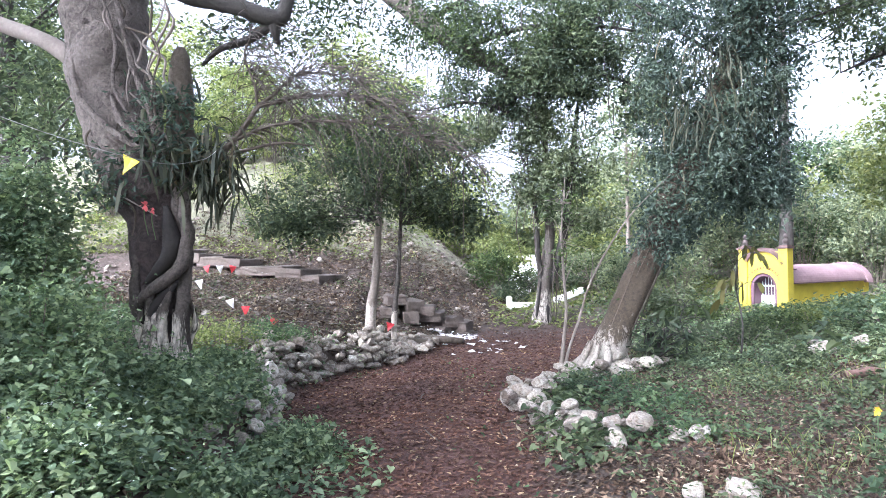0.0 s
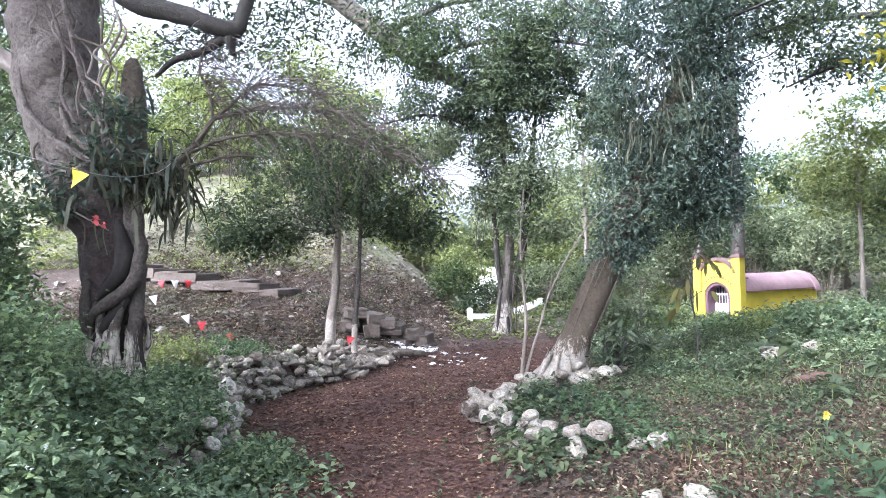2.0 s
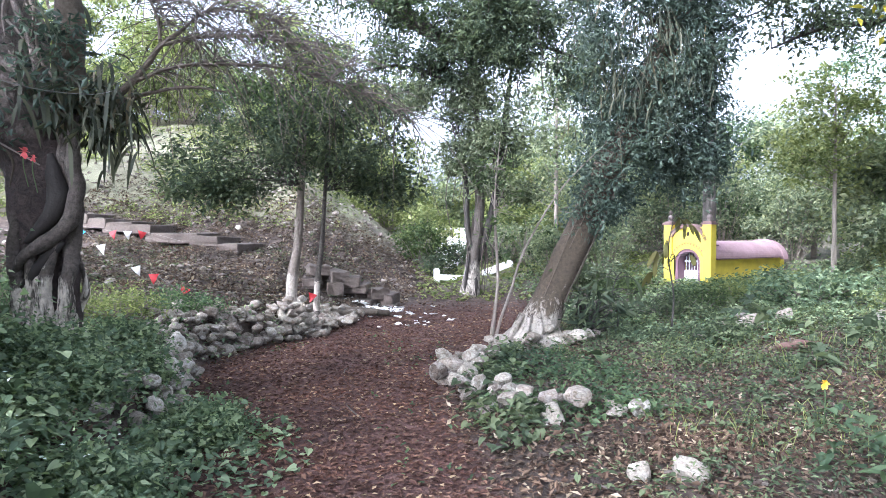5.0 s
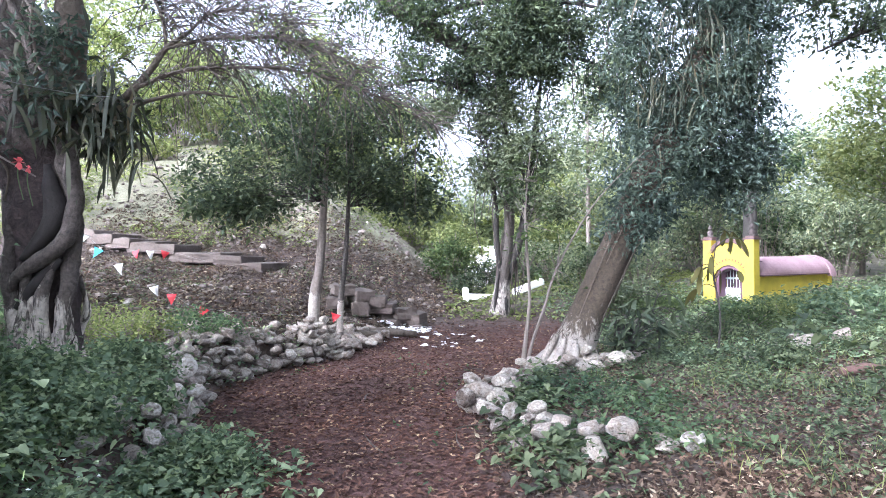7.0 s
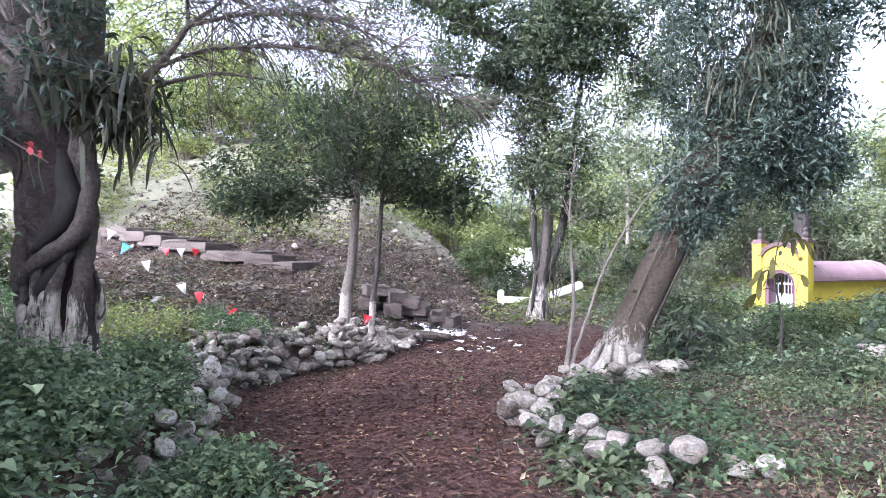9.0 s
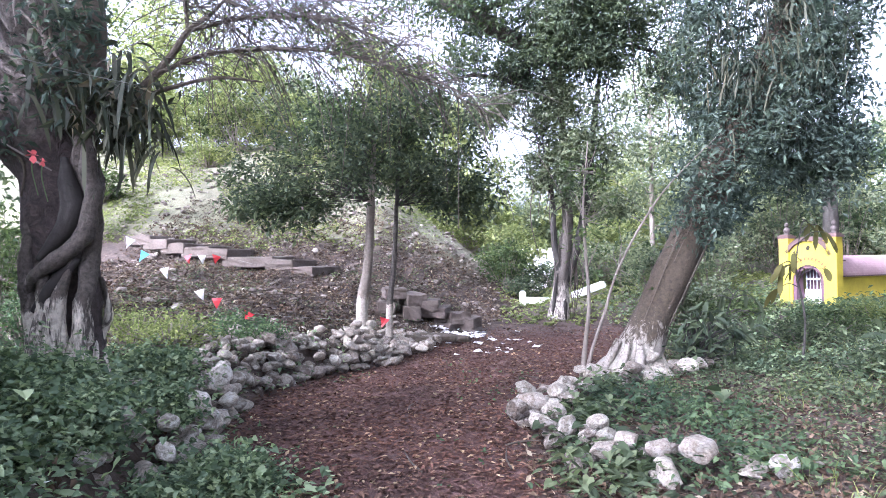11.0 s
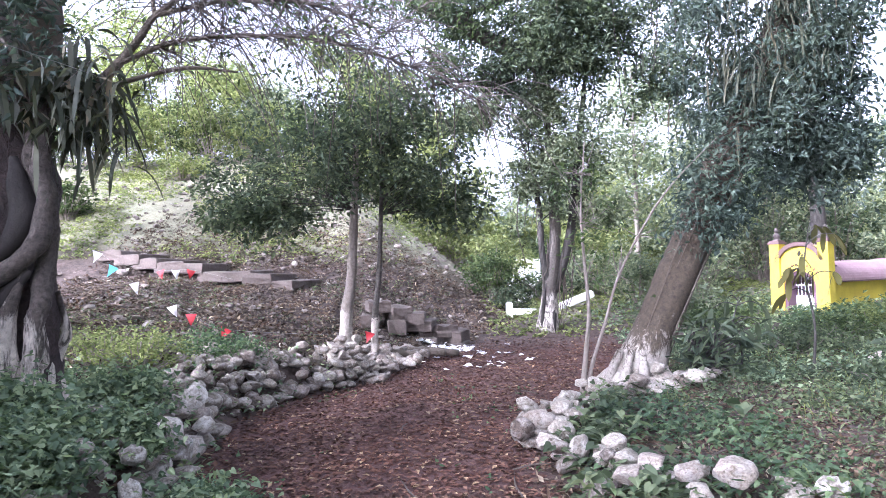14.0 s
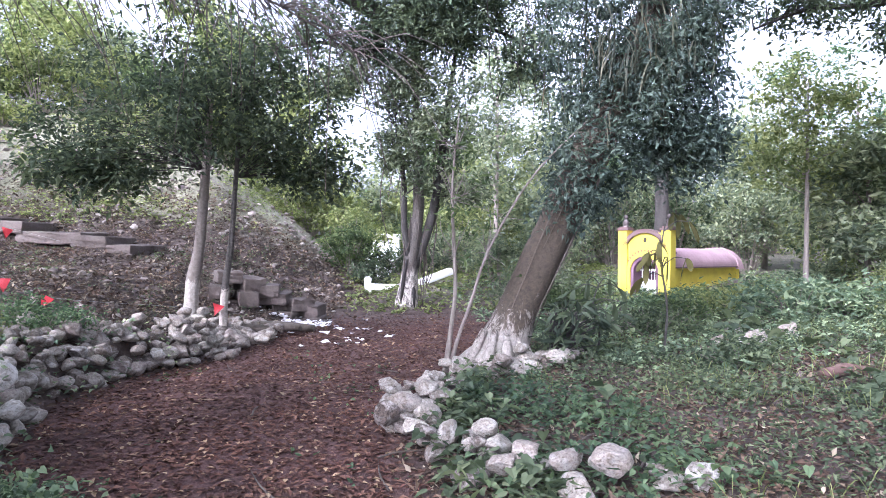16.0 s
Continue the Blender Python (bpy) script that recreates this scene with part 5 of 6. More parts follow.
# left, beyond the fig
for k, (x, y, h, c, m) in enumerate(((-9.5, 14.5, 8.5, 3.0, M_LEAF_DARK), (-12.5, 18.5, 9.5, 3.4, M_LEAF_DARK), (-8.5, 9.0, 9.0, 2.6, M_LEAF_DARK), (-15, 25, 10, 3.6, M_LEAF_MID))):
    wood_tree("woodland_tree", "dark leafy tree at the edge of the clearing", (x, y), h, c, 0.17, m, 0.2, 130, 60, 100 + k, low=0.2)
# behind the hill
for k in range(15):
    x = -20 + 2.9 * k + rw.uniform(-0.8, 0.8)
    y = 33 + rw.uniform(-2, 4)
    wood_tree("woodland_tree", "sunlit yellow-green tree behind the hill", (x, y), rw.uniform(4.0, 6.8) * (1 if x < -1 else 0.8), rw.uniform(2.2, 3.2), 0.24, M_LEAF_LIGHT if k % 4 else M_LEAF_HAZE, 0.09, 76, 76, 130 + k, low=0.05, spread=0.40)
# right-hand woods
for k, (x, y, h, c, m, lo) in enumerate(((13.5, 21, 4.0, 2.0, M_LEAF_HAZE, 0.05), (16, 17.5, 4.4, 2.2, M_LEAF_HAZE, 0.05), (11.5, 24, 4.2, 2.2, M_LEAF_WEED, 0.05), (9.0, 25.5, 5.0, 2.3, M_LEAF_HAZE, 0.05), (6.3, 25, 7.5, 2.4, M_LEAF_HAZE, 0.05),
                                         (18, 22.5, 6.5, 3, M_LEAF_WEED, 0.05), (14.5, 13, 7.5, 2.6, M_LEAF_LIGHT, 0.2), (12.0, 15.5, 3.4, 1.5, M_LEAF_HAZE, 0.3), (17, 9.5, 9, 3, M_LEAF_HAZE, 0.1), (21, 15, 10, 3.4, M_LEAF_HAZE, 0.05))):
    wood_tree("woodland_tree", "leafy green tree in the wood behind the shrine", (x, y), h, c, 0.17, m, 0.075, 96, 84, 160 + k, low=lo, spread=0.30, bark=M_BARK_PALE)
wood_tree("slender_tree", "slender tree with bright green crown beside the shrine", (10.0, 14.9), 4.7, 1.25, 0.12, M_LEAF_LIGHT, 0.05, 70, 60, 171, low=0.45, spread=0.22, bark=M_BARK_PALE)
wood_tree("tall_trunk", "tall straight dark trunk behind the shrine", (9.7, 20.2), 10.0, 2.0, 0.16, M_LEAF_DARK, 0.17, 16, 40, 180, low=0.8)
# unseen trees behind and beside the walker, added to close and shade the place
for k, (x, y, h, c) in enumerate(((-6, -2, 9, 4), (5.5, -3, 9, 4), (0.5, -6, 10, 4.5), (9, 3, 9, 3.2), (-8, 3, 9, 3.5), (11, -2, 10, 4), (-12, -4, 10, 4))):
    wood_tree("woodland_tree", "tall unseen leafy tree added beside the path for shade", (x, y), h, c, 0.2, M_LEAF_DARK, 0.25, 120, 50, 190 + k, low=0.35, spread=0.5)
# far belt of woods
far = Geo()
for k in range(150):
    a = rw.uniform(0, 2 * np.pi)
    d = rw.uniform(42, 70)
    p, _ = clumps((d * math.cos(a), 8 + d * math.sin(a), rw.uniform(1, 4)), (4.5, 4.5, 2.5), 16, 26, 0.9, rw, 0.1)
    leaves(far, p, 0.8, 0.6, 0.4, 0.2, r=rw)
tagged(part("far_woods", far, M_LEAF_MID), "distant green woods around the clearing", "woods", kind="stuff")


# ---------------------------------------------------------------- bushes
def bush(label, place, size, n, each, leaf, material, seed, spread=0.14, flat=0.5, wide=False):
    r = np.random.default_rng(seed)
    x, y = place
    z = float(ground_at(x, y))
    base = thing("bush", (x, y, z), label, "bush")
    lv, st = Geo(), Geo()
    p, c = clumps((0, 0, size[2] * 0.55), (size[0], size[1], size[2] * 0.5), n, each, spread, r, 0.2)
    p[:, 2] = np.maximum(p[:, 2], 0.02)
    if wide:
        broad(lv, p[::3], leaf * 1.5, flat, r)
        broad(lv, p[1::3], leaf, flat, r)
        leaves(lv, p[2::3], leaf * 1.1, 0.5, flat, 0.2, r=r)
    else:
        leaves(lv, p, leaf, 0.5, flat, 0.2, r=r)
    for e in c[:: max(1, n // 24)]:
        tube(st, [(e[0] * 0.2, e[1] * 0.2, -0.02), (e[0] * 0.6, e[1] * 0.6, e[2] * 0.6), e], [0.012, 0.009, 0.004], 5, 3)
    part("foliage", lv, material, base)
    tagged(part("stem", st, M_BARK_PALE, base), kind="stuff")
    return base


bush("dark green bush on the flank of the hill", (1.25, 22.0), (0.9, 0.8, 1.3), 60, 40, 0.11, M_LEAF_MID, 301)
bush("dark green bush beside the white post", (1.75, 21.2), (0.7, 0.6, 0.8), 40, 40, 0.10, M_LEAF_DARK, 302)
bush("light yellow-green bush before the white wall", (1.7, 24.5), (1.1, 0.9, 2.0), 60, 40, 0.14, M_LEAF_LIGHT, 303)
bush("light green bush behind the parapet", (4.6, 23.0), (1.4, 1.0, 1.5), 70, 40, 0.13, M_LEAF_HAZE, 304)
bush("loose green bush before the white wall", (2.8, 26.4), (0.8, 0.4, 1.0), 24, 26, 0.12, M_LEAF_MID, 306)
bush("loose green bush beside the white wall", (3.7, 26.6), (0.5, 0.4, 1.9), 30, 30, 0.12, M_LEAF_MID, 307)
bush("low dark bush by the water channel", (2.9, 22.3), (1.3, 0.6, 0.8), 50, 40, 0.11, M_LEAF_DARK, 305)
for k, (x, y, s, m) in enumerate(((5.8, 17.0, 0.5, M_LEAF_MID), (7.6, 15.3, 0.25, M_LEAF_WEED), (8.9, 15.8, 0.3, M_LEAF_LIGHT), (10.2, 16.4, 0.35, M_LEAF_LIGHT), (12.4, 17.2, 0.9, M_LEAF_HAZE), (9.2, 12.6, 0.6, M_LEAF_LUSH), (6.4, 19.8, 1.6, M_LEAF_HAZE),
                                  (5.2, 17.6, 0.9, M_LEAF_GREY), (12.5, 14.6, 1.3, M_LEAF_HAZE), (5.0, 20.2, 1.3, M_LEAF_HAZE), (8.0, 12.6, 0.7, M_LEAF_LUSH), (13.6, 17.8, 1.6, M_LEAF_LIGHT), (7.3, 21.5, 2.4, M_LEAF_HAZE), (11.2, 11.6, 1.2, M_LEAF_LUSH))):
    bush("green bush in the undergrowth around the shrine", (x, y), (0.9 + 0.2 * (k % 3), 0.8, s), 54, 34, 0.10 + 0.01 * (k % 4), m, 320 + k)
for k, (x, y, s, m) in enumerate(((-9.5, 27.0, 1.0, M_LEAF_LIGHT), (-5.0, 28.0, 1.4, M_LEAF_LIGHT), (-11.5, 23.0, 1.2, M_LEAF_MID), (-2.5, 28.5, 1.5, M_LEAF_LIGHT), (0.2, 27.5, 1.5, M_LEAF_LIGHT), (-8.0, 30, 1.8, M_LEAF_LIGHT))):
    bush("pale green bush on the sunlit slope", (x, y), (1.0, 0.8, s), 46, 34, 0.13, m, 350 + k)
for k, (x, y, s) in enumerate(((-7.2, 12.2, 1.4), (-8.4, 13.8, 1.7), (-7.4, 10.4, 1.6), (-9.6, 12.0, 2.2))):
    bush("dark green bush beside the bare hillside", (x, y), (0.8, 0.7, s), 56, 36, 0.10, M_LEAF_MID, 385 + k)
for k, (x, y, s, m) in enumerate(((-3.3, 9.6, 0.45, M_LEAF_LIGHT), (-3.9, 10.1, 0.5, M_LEAF_LIGHT), (-3.2, 11.0, 0.42, M_LEAF_WEED), (-2.7, 10.6, 0.35, M_LEAF_WEED), (-4.3, 8.6, 0.7, M_LEAF_WEED), (-5.0, 9.8, 0.7, M_LEAF_WEED))):
    bush("low green herb bush behind the stone wall", (x, y), (0.6, 0.5, s), 46, 34, 0.055, m, 370 + k, 0.09)
# tall weeds close to the walker
for k, (x, y, w, s, m) in enumerate(((-3.95, 6.0, 0.5, 2.2, M_LEAF_LUSH), (-4.4, 6.3, 0.8, 2.5, M_LEAF_LUSH), (-3.2, 5.1, 0.7, 1.15, M_LEAF_LUSH), (-3.3, 6.2, 0.3, 0.35, M_LEAF_LUSH), (-2.75, 5.0, 0.3, 0.3, M_LEAF_LUSH), (-2.75, 4.3, 0.6, 0.7, M_LEAF_LUSH),
                                     (-1.7, 4.4, 0.3, 0.22, M_LEAF_LUSH), (-3.6, 4.2, 0.8, 1.3, M_LEAF_LUSH), (-2.2, 3.5, 0.5, 0.45, M_LEAF_LUSH), (-1.35, 6.1, 0.22, 0.2, M_LEAF_LUSH), (-1.4, 3.9, 0.25, 0.22, M_LEAF_LUSH), (-2.75, 6.4, 0.32, 0.4, M_LEAF_LUSH), (-3.0, 5.8, 0.4, 0.5, M_LEAF_LUSH), (-2.55, 5.7, 0.22, 0.28, M_LEAF_LUSH), (-2.45, 7.5, 0.2, 0.28, M_LEAF_LUSH), (-1.6, 4.75, 0.2, 0.14, M_LEAF_LUSH), (-2.3, 5.0, 0.16, 0.2, M_LEAF_LUSH), (-2.4, 6.1, 0.2, 0.25, M_LEAF_LUSH), (-2.15, 5.65, 0.12, 0.2, M_LEAF_LUSH), (-2.1, 6.55, 0.12, 0.2, M_LEAF_LUSH), (-1.65, 5.7, 0.12, 0.12, M_LEAF_LUSH), (-1.55, 6.3, 0.1, 0.1, M_LEAF_LUSH), (-5.2, 6.6, 0.8, 1.9, M_LEAF_MID), (-4.9, 5.2, 0.8, 1.6, M_LEAF_LUSH))):
    bush("lush green weeds growing over the stone wall", (x, y), (w, w, s), int(110 + 95 * s), 38, 0.037, m, 400 + k, 0.12, 0.45, True)


# ---------------------------------------------------------------- ground cover
def patchy(x, y, f=0.9, k=0.0):
    return smooth01(0.5 + 0.9 * wave(np.stack([x, y, 0 * x], axis=1), f, k))


def cover(name, label, n, x0, x1, y0, y1, keep, leaf, height, each, material, seed):
    r = np.random.default_rng(seed)
    x, y = scatter(n, x0, x1, y0, y1, keep, r)
    p = np.repeat(on_ground(x, y), each, axis=0)
    p = p + r.normal(size=p.shape) * np.array((0.07, 0.07, 0))
    p[:, 2] += r.uniform(0.15, 1.0, len(p)) * np.repeat(height * r.uniform(0.4, 1.2, len(x)), each)
    g = Geo()
    broad(g, p, leaf, r=r)
    return tagged(part(name, g, material), label, "ground cover", kind="stuff")


off_path = lambda x, y: 1 - path_share(x, y)
cover("ground_cover", "low heart-leaved plants covering the earth", 12000, 0.7, 8.5, 2.4, 14, lambda x, y: off_path(x, y) * np.where(x > 0.6, 1, 0) * (0.06 + 0.94 * patchy(x, y, 0.95, 1.0) ** 2.2) * np.interp(y, [4, 6.5, 9, 11], [0.35, 0.6, 0.8, 0.9]) * smooth01((x - np.interp(y, RIGHT_Y, RIGHT_X) - 0.35) / 0.4), 0.045, 0.17, 9, M_LEAF_HERB, 501)
cover("ground_cover", "low heart-leaved plants under the wall", 6200, -6.5, -0.9, -3.0, 9.5, lambda x, y: off_path(x, y) * (0.55 + 0.45 * patchy(x, y, 0.8, 4.0)) * np.where((y > 4.9) & (x > -2.7), 0.08, 1.0), 0.06, 0.24, 9, M_LEAF_LUSH, 502)
cover("undergrowth", "taller leafy undergrowth around the shrine", 4200, 3.4, 14, 8.5, 20, lambda x, y: off_path(x, y) * (0.25 + 0.6 * patchy(x, y, 0.6, 2.0)), 0.075, 0.2, 8, M_LEAF_LUSH, 503)
cover("seedlings", "small green seedlings in the leaf litter", 260, -1.5, 2.0, 3.5, 12, lambda x, y: path_share(x, y) * patchy(x, y, 1.3, 3.0) * 0.6, 0.045, 0.05, 4, M_LEAF_WEED, 504)
cover("border_plants", "leafy plants growing among the border stones", 620, 0.6, 2.6, 5.4, 10.4, lambda x, y: smooth01(1 - np.abs(x - np.interp(y, RIGHT_Y, RIGHT_X) - 0.45) / 0.5), 0.085, 0.22, 7, M_LEAF_HERB, 505)
cover("bed_plants", "fresh green plants in the bed behind the border stones", 560, 1.0, 2.7, 5.9, 9.9, lambda x, y: patchy(x, y, 1.1, 2.5) * smooth01((x - np.interp(y, RIGHT_Y, RIGHT_X) - 0.25) / 0.3), 0.055, 0.19, 7, M_LEAF_WEED, 514)
cover("large_leaf_plants", "large-leaved plants in the undergrowth", 90, 2.4, 8, 3.2, 11, lambda x, y: patchy(x, y, 0.5, 5.0), 0.17, 0.45, 5, M_LEAF_HERB, 506)
cover("wall_plants", "small plants rooted between the wall stones", 520, -3.0, -1.3, 4.6, 11.5, lambda x, y: smooth01(1 - np.abs(np.interp(y, LEFT_Y, LEFT_X) - 0.25 - x) / 0.5), 0.05, 0.25, 6, M_LEAF_LUSH, 511)
cover("path_edge_plants", "low plants spilling over the edge of the path", 620, -1.9, -0.4, 3.2, 6.5, lambda x, y: (0.25 + 0.75 * patchy(x, y, 1.2, 8.0)) * smooth01((-0.15 - 0.22 * (y - 4) - x) / 0.5), 0.065, 0.12, 6, M_LEAF_LUSH, 510)
cover("large_leaf_plants", "large-leaved plants beside the wall", 55, -4.5, -1.5, 2.9, 5.0, lambda x, y: np.ones(len(x)), 0.13, 0.5, 5, M_LEAF_LUSH, 507)
cover("grass_tufts", "thin green grass by the clearing", 2600, 1.0, 9, 17.5, 26, lambda x, y: np.full(len(x), 0.8), 0.09, 0.12, 5, M_LEAF_LIGHT, 508)

cover("slope_herbs", "low sunlit herbs on the upper slope", 13000, -14, 0, 20, 30, lambda x, y: patchy(x, y, 0.6, 2.0) * smooth01((np.interp(y, LEFT_Y, LEFT_X) - x - 3.5) / 2.5), 0.07, 0.10, 5, M_LEAF_LIGHT, 509)


for k, (x, y, w, s, m) in enumerate(((3.4, 3.4, 0.5, 0.75, M_LEAF_HERB), (4.2, 4.6, 0.6, 0.8, M_LEAF_HERB), (5.2, 6.0, 0.7, 0.7, M_LEAF_HERB), (6.4, 7.6, 0.8, 0.6, M_LEAF_HERB), (7.6, 9.2, 0.9, 0.6, M_LEAF_LIGHT), (8.6, 10.6, 0.9, 0.7, M_LEAF_HERB),
                                     (5.0, 11.8, 0.6, 0.4, M_LEAF_HERB), (6.2, 13.2, 0.7, 0.4, M_LEAF_MID), (7.2, 13.9, 0.7, 0.35, M_LEAF_LIGHT), (9.8, 8.6, 1.0, 1.2, M_LEAF_LUSH), (4.4, 8.9, 0.4, 0.25, M_LEAF_HERB), (10.8, 13.4, 0.9, 0.9, M_LEAF_LIGHT))):
    bush("loose green herbs in the undergrowth", (x, y), (w, w, s), int(50 + 40 * s), 26, 0.07, m, 450 + k, 0.13, 0.55)


# ---------------------------------------------------------------- background thickets
rb = np.random.default_rng(77)
for k in range(22):
    x = -16 + 1.75 * k + rb.uniform(-0.5, 0.5)
    y = 28.5 + rb.uniform(-0.8, 1.5) + (1.5 if x < -3 else 0)
    bush("sunlit yellow-green thicket at the back of the clearing", (x, y), (1.4, 1.0, rb.uniform(2.0, 3.8) * (1 if x < -1 else 0.7)), 60, 36, 0.17, M_LEAF_LIGHT if k % 3 or x > -2 else M_LEAF_MID, 600 + k, 0.24, 0.4)
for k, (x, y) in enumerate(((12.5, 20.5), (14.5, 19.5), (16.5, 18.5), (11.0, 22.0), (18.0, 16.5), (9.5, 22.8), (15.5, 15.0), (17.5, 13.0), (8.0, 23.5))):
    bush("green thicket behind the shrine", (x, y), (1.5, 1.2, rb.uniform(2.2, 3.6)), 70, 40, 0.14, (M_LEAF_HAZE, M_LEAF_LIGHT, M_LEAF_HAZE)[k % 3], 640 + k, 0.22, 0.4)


# ---------------------------------------------------------------- small plants of their own
def drooping_plant(place, top, count, seed, leaf, material, label):
    """A thin stem with long leaves that hang one by one."""
    r = np.random.default_rng(seed)
    x, y = place
    z = float(ground_at(x, y))
    base = thing("drooping_plant", (x, y, z - 0.02), label, "plant", "drooping plants")
    g = Geo()
    mid = tube(g, [(0, 0, 0), (0.04, 0, top * 0.35), (-0.05, 0, top * 0.7), (0.02, 0, top)], [0.018, 0.014, 0.011, 0.005], 7, 5, 0.08, 8)
    part("stem", g, M_BARK_DARK, base, smooth=True)
    for k in range(count):
        a = r.uniform(0, 6.28)
        s = mid[r.integers(len(mid) // 2, len(mid))]
        out = np.array((math.cos(a), 0.5 * math.sin(a), 0))
        e = s + out * r.uniform(0.12, 0.38) + (0, 0, r.uniform(-0.05, 0.12))
        g = Geo()
        tube(g, [s, (s + e) / 2 + (0, 0, 0.06), e], [0.007, 0.006, 0.004], 5, 3)
        twig = part("twig", g, M_BARK_DARK, base)
        for _ in range(2):
            g = Geo()
            straps(g, np.array([e]), np.array([out * 0.35 + r.normal(size=3) * 0.25 + (0, 0, -0.55)]), leaf, leaf * 0.36, 0.5, r, 6)
            part("leaf", g, material, twig)


drooping_plant((4.28, 10.2), 1.72, 11, 701, 0.22, M_LEAF_OLIVE, "thin sapling with long drooping green leaves before the shrine")
drooping_plant((3.55, 10.5), 0.95, 9, 702, 0.2, M_LEAF_DARK, "dark sapling with drooping leaves beside the leaning tree")


def palm(place, seed):
    r = np.random.default_rng(seed)
    x, y = place
    base = thing("palm", (x, y, float(ground_at(x, y))), "young palm with arching feathery fronds in the wood", "palm")
    g = Geo()
    tube(g, [(0, 0, -0.05), (0, 0, 1.2), (0.05, 0, 2.3)], [0.12, 0.1, 0.09], 10, 4, 0.08, 5)
    part("trunk", g, M_BARK_LEAN, base, smooth=True)
    for k in range(9):
        a = k * 0.7 + r.uniform(-0.2, 0.2)
        out = np.array((math.cos(a), math.sin(a), 0))
        ln = r.uniform(1.3, 1.8)
        g = Geo()
        mid = tube(g, [(0.05, 0, 2.3), np.array((0.05, 0, 2.75)) + out * ln * 0.4, np.array((0.05, 0, 2.8)) + out * ln * 0.8, np.array((0.05, 0, 2.45)) + out * ln * 1.15], [0.02, 0.014, 0.01, 0.004], 5, 8)
        pts = np.repeat(mid[3:], 2, axis=0)
        sidew = np.cross(out, (0, 0, 1.0))
        way = np.tile([sidew, -sidew], (len(mid) - 3, 1)) + out * 0.5
        straps(g, pts, way, 0.38, 0.035, 0.5, r, 3)
        part("frond", g, M_LEAF_MID, base)


palm((14.0, 17.6), 711)
palm((-13.5, 17.0), 712)


# branch over the walker, with sunlight put into its leaf colour
def yellow_tree():
    r = np.random.default_rng(721)
    base = thing("yellow_lit_tree", (0, 0, 0), "tree with some leaves painted sunlit yellow and hanging air roots", "tree")
    z = float(ground_at(6.6, 5.0))
    g = Geo()
    mid = tube(g, [(6.6, 5.0, z - 0.1), (6.5, 5.1, 1.6), (6.2, 5.3, 3.2), (5.6, 5.5, 4.2), (4.9, 5.6, 4.9), (4.4, 5.6, 5.6)], [0.26, 0.2, 0.17, 0.14, 0.1, 0.05], 12, 5, 0.1, 3)
    part("trunk", g, M_BARK_DARK, base, smooth=True)
    # highest crown: out of view, added to shade the ground on the right
    for c, s, n, m, nm in (((4.7, 5.7, 3.75), (0.6, 0.5, 0.35), 20, M_LEAF_SUNLIT, "yellow_leaves"), ((5.4, 5.7, 4.4), (0.9, 0.8, 0.5), 60, M_LEAF_DARK, "crown"), ((5.2, 4.6, 7.6), (3.4, 3.6, 0.9), 420, M_LEAF_DARK, "unseen_shade_crown")):
        lv = Geo()
        p, _ = clumps(c, s, n, 16, 0.13 if n < 100 else 0.3, r, 0.1)
        leaves(lv, p, 0.10 if n < 100 else 0.2, 0.45, 0.3, 0.5, r=r)
        part(nm, lv, m, base)
    vn = Geo()
    for _ in range(40):
        s = mid[r.integers(12, len(mid))] + r.normal(size=3) * 0.15
        ln = r.uniform(0.3, 0.9)
        tube(vn, [s, s + (r.normal() * 0.04, 0, -ln * 0.5), s + (r.normal() * 0.06, 0, -ln)], [0.012, 0.011, 0.005], 4, 3)
    tagged(part("air_root_tangle", vn, M_TWIG, base, "hanging air roots"), kind="stuff")


yellow_tree()


